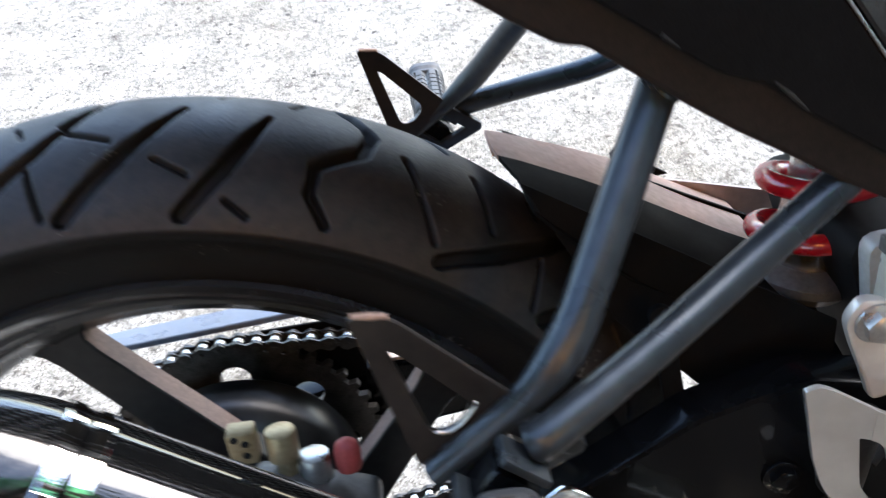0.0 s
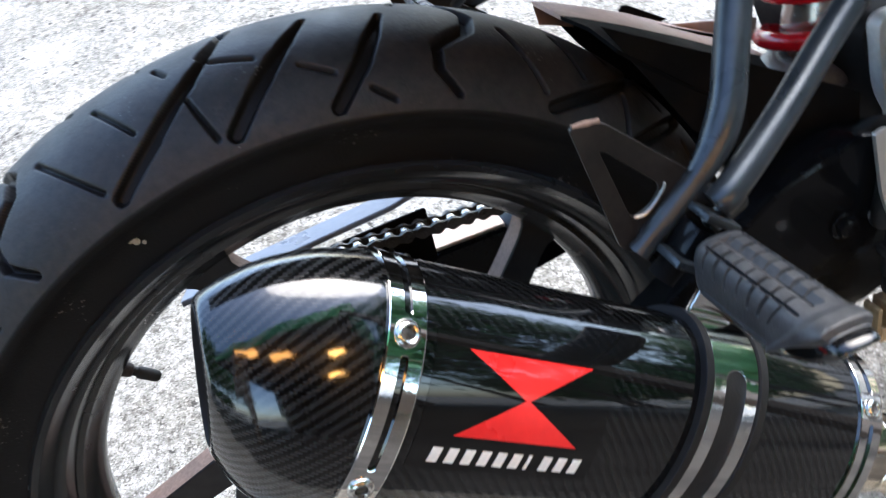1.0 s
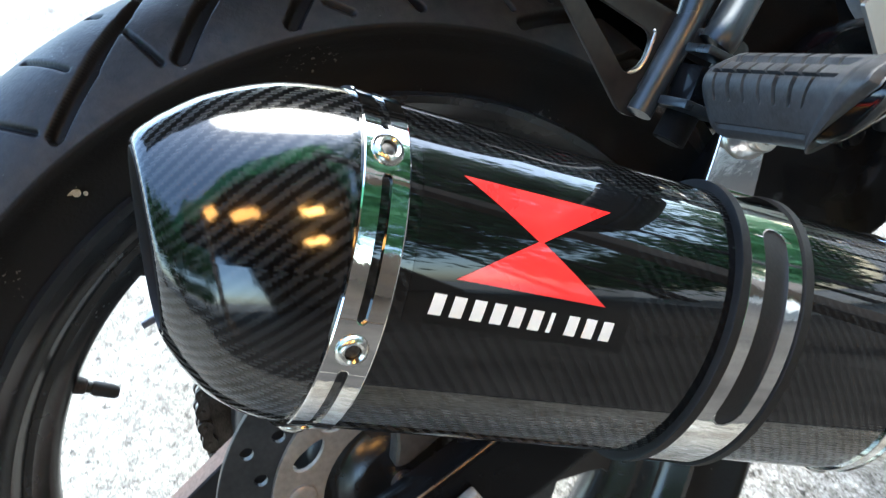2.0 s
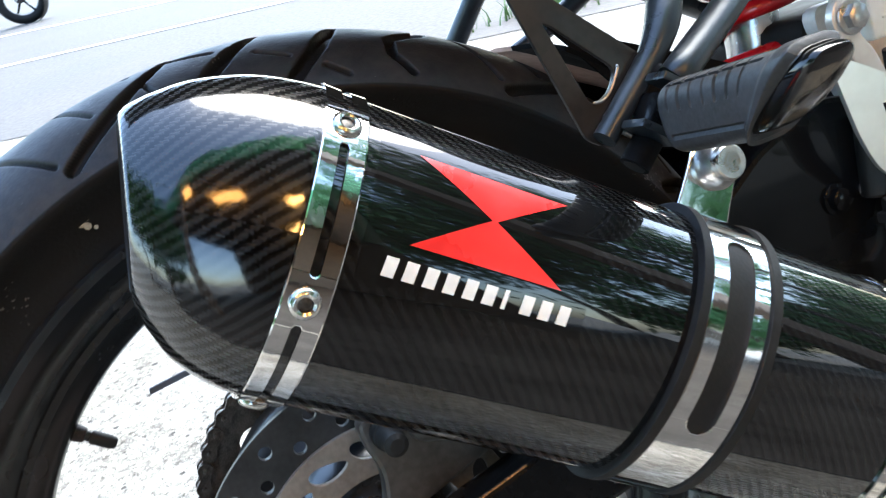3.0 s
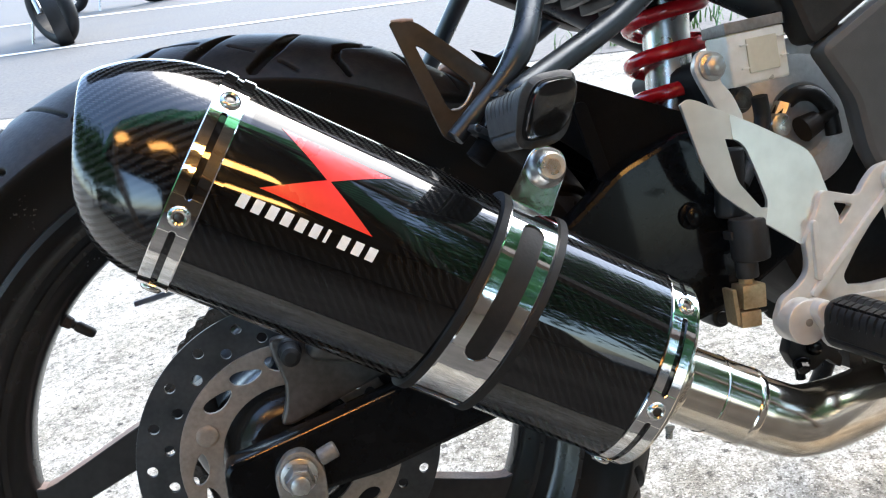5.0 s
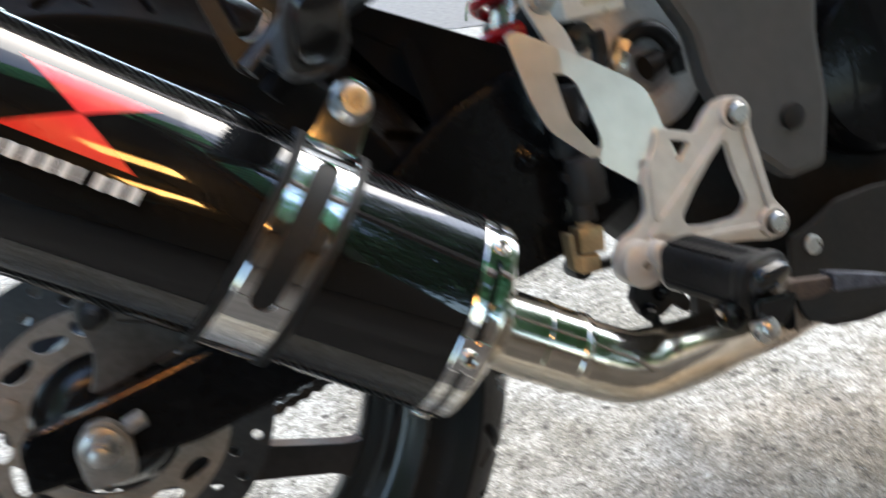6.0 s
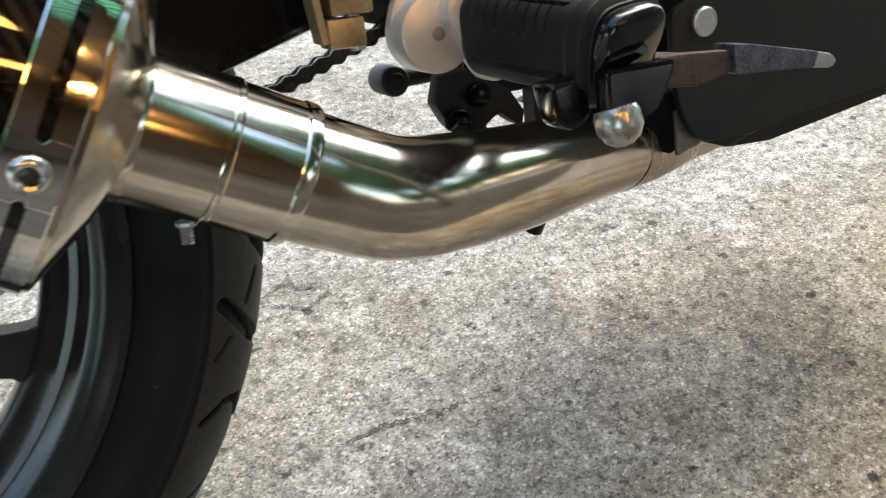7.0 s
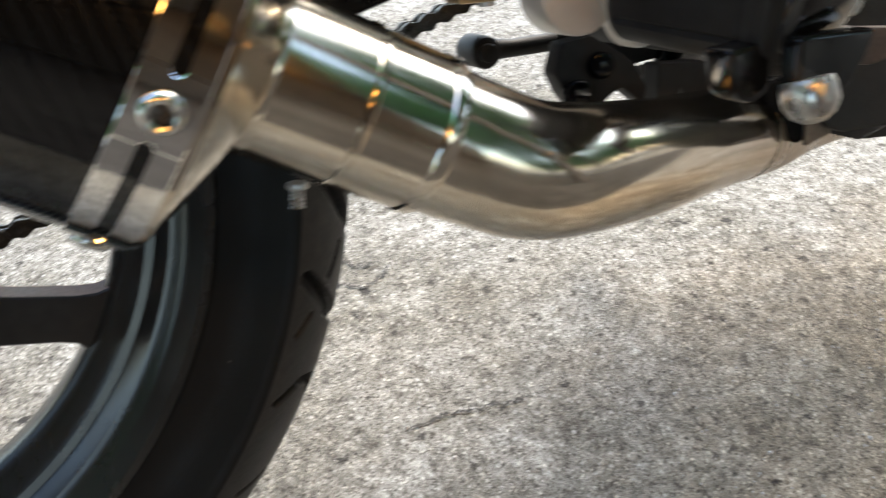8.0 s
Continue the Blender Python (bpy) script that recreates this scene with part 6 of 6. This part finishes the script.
part("lever_end", plate(fillet([(0.5070, -0.0194), (0.5167, -0.0232), (0.5190, -0.0268), (0.5155, -0.0290), (0.5045, -0.0260)], [0.001, 0.003, 0.003, 0.003, 0.001]), -0.2083, -0.1967, (), 0.0022), M_STEEL, foot_rest, "bare steel lever end", 40)

# ---- engine, frame and fairing ahead ----
engine = part("engine", joined(plate(fillet([(0.355, 0.210), (0.47, 0.215), (0.60, 0.20), (0.72, 0.15), (0.74, -0.02), (0.60, -0.05), (0.47, -0.035), (0.42, 0.02), (0.395, 0.10)], 0.02), -0.060, 0.055, (), 0.008)), M_DARK, motorcycle, "dark engine and gearbox case")
part("case_cover", joined(lathe([(0.055, 0.0), (0.055, 0.010), (0.046, 0.016), (0.030, 0.017), (0.026, 0.012), (0.0001, 0.012)], (0.437, -0.058, 0.150), (0, -1, 0), 48), plate(fillet([(0.362, 0.215), (0.47, 0.215), (0.47, 0.12), (0.40, 0.11), (0.372, 0.16)], 0.012), -0.070, -0.058, [ring_of(0.010, 20, (0.383, 0.183)), ring_of(0.008, 16, (0.402, 0.203))], 0.003)), M_CASTLIGHT, engine, "pale grey cast cover")
part("breather_hose", sweep(glide([(0.4121, -0.082, 0.1579), (0.4192, -0.082, 0.1665), (0.4313, -0.082, 0.1715), (0.4441, -0.082, 0.1689), (0.4531, -0.082, 0.1596), (0.4568, -0.082, 0.1469), (0.4577, -0.082, 0.1348)], 8), 0.0062, 16), M_SIDE, engine, "dark curved rubber hose")
part("hose_union", joined(sweep([(0.4182, -0.082, 0.1667), (0.4092, -0.082, 0.1519)], 0.0072, 6), drum((0.4092, -0.082, 0.1519), (0, -1, 0), 0.009, 0.008)), M_STEEL, engine, "zinc hose union")
part("wire_connector", joined(sweep([(0.4291, -0.084, 0.1442), (0.4426, -0.084, 0.1482)], [0.0105, 0.0085], 14), sweep([(0.4291, -0.084, 0.1442), (0.4592, -0.084, 0.1531)], 0.0048, 12)), M_PLASTIC, engine, "black wiring connector")
part("case_bolt", hex_bolt((0.3862, -0.075, 0.177), (0, -1, 0), 0.008, 0.006), M_CHAIN, engine, "dark case bolt")
SPAR = fillet([(0.420, 0.203), (0.443, 0.162), (0.448, 0.124), (0.470, 0.075), (0.505, 0.042), (0.538, 0.045), (0.548, 0.090), (0.546, 0.144), (0.560, 0.230), (0.486, 0.235)], 0.008)
frame_spar = part("frame_cover", plate(SPAR, -0.130, -0.112, (), 0.006), M_FAIRING, motorcycle, "dark grey plastic frame cover")
part("cover_plug", drum((0.513, -0.130, 0.088), (0, -1, 0), 0.010, 0.004, 0.002), M_SIDE, frame_spar)
part("upper_panel", plate(fillet([(0.418, 0.204), (0.49, 0.24), (0.60, 0.26), (0.60, 0.40), (0.44, 0.40), (0.40, 0.26)], 0.01), -0.125, -0.100, (), 0.006), M_PLASTIC, motorcycle, "black side panel")
part("crank_cover", joined(lathe([(0.075, 0), (0.075, 0.03), (0.066, 0.042), (0.04, 0.046), (0.0001, 0.047)], (0.635, -0.06, 0.105), (0, -1, 0), 48)), M_ARM, engine, "round black crankcase cover")
BELLY = fillet([(0.4985, -0.002), (0.520, 0.004), (0.545, 0.016), (0.580, 0.018), (0.68, 0.008), (0.90, 0.02), (0.90, -0.070), (0.665, -0.079), (0.575, -0.0765), (0.5488, -0.0780), (0.5151, -0.0745), (0.5055, -0.0700), (0.4990, -0.0570), (0.4955, -0.0340)], 0.005)
belly = part("belly_fairing", joined(plate(BELLY, -0.128, -0.123, (), 0.0015), plate(BELLY, 0.123, 0.128, (), 0.0015), plate([(0.53, -0.083), (0.56, -0.088), (0.90, -0.082), (0.90, -0.072), (0.56, -0.078)], -0.123, 0.123, (), 0.002)), M_PLASTIC, motorcycle, "black plastic belly fairing")
part("fairing_bolt", socket_bolt((0.5165, -0.128, -0.0112), (0, -1, 0), 0.0075, 0.0035), M_STEEL, belly, "round steel fairing bolt")
part("peg_feeler", joined(plate(fillet([(0.3790, 0.0080), (0.4075, 0.0050), (0.4030, -0.0030), (0.3977, -0.0100), (0.3900, -0.0120), (0.3779, -0.0105)], 0.003), -0.2450, -0.2370, (), 0.002), plate(fillet([(0.3640, 0.0060), (0.3790, 0.0060), (0.3790, -0.0090), (0.3717, -0.0121), (0.3660, -0.0090)], 0.003), -0.2330, -0.2200, (), 0.003)), M_PEGEND, foot_rest, "black rubber peg tip lug", 40)
part("feeler_nut", joined(lathe([(0.0072, 0.0), (0.0080, 0.002), (0.0080, 0.007), (0.0060, 0.0105), (0.003, 0.0125), (0.0001, 0.013)], (0.3790, -0.2470, -0.0040), (0.0, -0.25, -1.0), 12)), M_STEEL, foot_rest, "pale steel dome nut")
part("pipe_bracket", plate(fillet([(0.4993, -0.0539), (0.5104, -0.0555), (0.5141, -0.0755), (0.4977, -0.0783)], 0.001), -0.1215, -0.1192, (), 0.0005), mat("brown_tinted_bracket", (0.16, 0.13, 0.105), (0.25, 0.205, 0.165), 0.4, metal=0.6, scale=60), belly, "small brown-tinted steel bracket")
# side stand and chain slider seen under the engine
part("side_stand", sweep(glide([(0.60, 0.10, -0.03), (0.59, 0.125, -0.09), (0.575, 0.15, -0.16), (0.555, 0.175, -0.217)], 6), 0.010, 16), M_ARM, motorcycle, "black side stand leg")
part("pedal_pivot", plate(fillet([(0.3798, -0.0051), (0.3941, -0.0048), (0.4050, -0.0128), (0.4147, -0.0213), (0.4205, -0.0331), (0.4176, -0.0405), (0.4128, -0.0361), (0.4072, -0.0306), (0.4031, -0.0318), (0.3950, -0.0365), (0.3820, -0.0341), (0.3779, -0.0274), (0.3745, -0.0177)], 0.0015), -0.106, -0.094, (), 0.002), M_SIDE, foot_rest, "black pedal pivot bracket", 40)
part("pivot_nut", joined(hex_bolt((0.3840, -0.1060, -0.0270), (-0.3, -0.8, -0.5), 0.0052, 0.009), drum((0.3960, -0.1050, -0.0180), (0, -1, 0), 0.0060, 0.006)), M_ARM, foot_rest, "black pivot nut")
part("stand_bracket", joined(plate(fillet([(0.4274, -0.0245), (0.4551, -0.0288), (0.4599, -0.0377), (0.4564, -0.0411), (0.4532, -0.0500), (0.4426, -0.0475), (0.4384, -0.0371), (0.4346, -0.0455), (0.4252, -0.0438)], 0.0015), -0.106, -0.094, (), 0.002), sweep([(0.4440, -0.100, -0.040), (0.4470, -0.095, -0.075)], 0.0040, 12)), M_SIDE, motorcycle, "black stand bracket with its stop", 40)
# Black plate added over the pipe's end; the real part is unknown.
part("pipe_plate", plate(fillet([(0.4760, -0.0430), (0.5041, -0.0440), (0.5067, -0.0713), (0.4954, -0.0774), (0.4865, -0.0690), (0.4784, -0.0620)], 0.003), -0.1190, -0.1140, (), 0.001), M_SHADED, motorcycle, "black plate over the pipe")
part("stay_rod", sweep(glide([(0.4236, -0.045, -0.012), (0.4216, -0.045, -0.068)], 4), 0.0042, 12), M_ARM, foot_rest, "black stay rod")
part("chain_slider", joined(drum((0.4155, 0.058, -0.0315), (0, 1, 0), 0.0105, 0.03, 0.003), drum((0.4155, 0.055, -0.0315), (0, 1, 0), 0.0060, 0.004, 0.001), sweep([(0.4155, 0.075, -0.0315), (0.440, 0.073, -0.0345), (0.47, 0.07, -0.036)], [0.0075, 0.0060, 0.0060], 14)), M_SIDE, motorcycle, "black rubber chain roller")

# ---- the other motorcycle across the yard ----
def far_motorcycle(at, heading):
    bike = new("parked_motorcycle")
    tagged(bike, "dark motorcycle parked across the yard", "motorcycle")
    bike.matrix_basis = Matrix.Translation(at) @ Matrix.Rotation(heading, 4, "Z") @ Matrix.Rotation(radians(-8), 4, "X")
    for x in (0.0, 1.3):
        steer = Matrix.Translation((x, 0, 0.30)) @ Matrix.Rotation(radians(32 if x == 0 else 0), 4, "Z")
        wheel = part("wheel", moved(lathe([(0.21, -0.03), (0.215, -0.036), (0.20, -0.03), (0.19, 0.0), (0.20, 0.03), (0.215, 0.036), (0.21, 0.03), (0.205, 0.0)], (0, 0, 0), (0, 1, 0), 48, closed=True), steer), M_RIM, bike)
        prof = [(0.23 + 0.07 * math.cos(a), 0.06 * math.sin(a)) for a in [radians(-125 + 250 * k / 16) for k in range(17)]]
        part("tyre", moved(lathe(prof, (0, 0, 0), (0, 1, 0), 64, closed=True), steer), M_SIDE, wheel)
        part("hub", drum((x, -0.05, 0.30), (0, 1, 0), 0.05, 0.1), M_RIM, wheel)
        for k in range(5):
            a = radians(20 + 72 * k)
            part("spoke", sweep([(x + 0.04 * math.cos(a), 0, 0.30 + 0.04 * math.sin(a)), (x + 0.2 * math.cos(a), 0, 0.30 + 0.2 * math.sin(a))], 0.014, 8), M_RIM, wheel)
    for y in (-0.09, 0.09):
        part("fork_leg", sweep([(0.0, y, 0.30), (0.28, y, 0.95)], 0.025, 14), M_STEEL, bike)
    part("front_mudguard", moved(lathe([(0.315, -0.06), (0.325, 0.0), (0.315, 0.06), (0.312, 0.0)], (0, 0, 0), (0, 1, 0), 40, closed=True), Matrix.Translation((0.0, 0, 0.31))), M_PLASTIC, bike)
    part("engine", block((0.45, 0.28, 0.36), Matrix.Translation((0.62, 0, 0.42)), 0.05, 3), M_CAST, bike)
    part("fuel_tank", block((0.5, 0.28, 0.26), Matrix.Translation((0.55, 0, 0.82)), 0.09, 4), M_ARM, bike)
    part("seat", block((0.6, 0.24, 0.1), Matrix.Translation((1.1, 0, 0.82)), 0.04, 3), M_PLASTIC, bike)
    part("handlebar", sweep(glide([(0.34, -0.36, 1.02), (0.3, -0.1, 1.0), (0.3, 0.1, 1.0), (0.34, 0.36, 1.02)], 6), 0.013, 12), M_STEEL, bike)
    part("side_stand", sweep([(0.7, 0.15, 0.3), (0.72, 0.27, 0.04)], 0.012, 10), M_STEEL, bike)
    return bike


parked = far_motorcycle((-1.25, 7.42, 0.0), radians(100))
tagged(parked, group="parked motorcycles")
copy_thing(parked, Matrix.Translation((-0.62, 11.3, 0.0)) @ Matrix.Rotation(radians(150), 4, "Z") @ Matrix.Rotation(radians(-8), 4, "X"))


# ---- a tuft of grass at the edge of the slab ----
def grass():
    rng = random.Random(5)
    verts, faces = [], []
    for k in range(260):
        x, y = 1.75 + rng.gauss(0, 0.16), 2.75 + rng.gauss(0, 0.10)
        a, h, w = rng.uniform(0, 6.28), rng.uniform(0.03, 0.10), rng.uniform(0.003, 0.006)
        dx, dy, bend = math.cos(a), math.sin(a), rng.uniform(0.2, 0.8) * h
        i = len(verts)
        for f in (0, 0.5, 0.85):
            cx, cy, ww = x + dy * bend * f * f, y - dx * bend * f * f, w * (1 - f * 0.6)
            verts += [(cx - dx * ww, cy - dy * ww, h * f), (cx + dx * ww, cy + dy * ww, h * f)]
        verts.append((x + dy * bend, y - dx * bend, h))
        faces += [(i, i + 1, i + 3, i + 2), (i + 2, i + 3, i + 5, i + 4), (i + 4, i + 5, i + 6)]
    ob = new("grass", mesh_of("grass", verts, faces, M_GRASS, 0))
    return tagged(ob, "low green weeds growing on the concrete", "grass", kind="stuff")


grass()
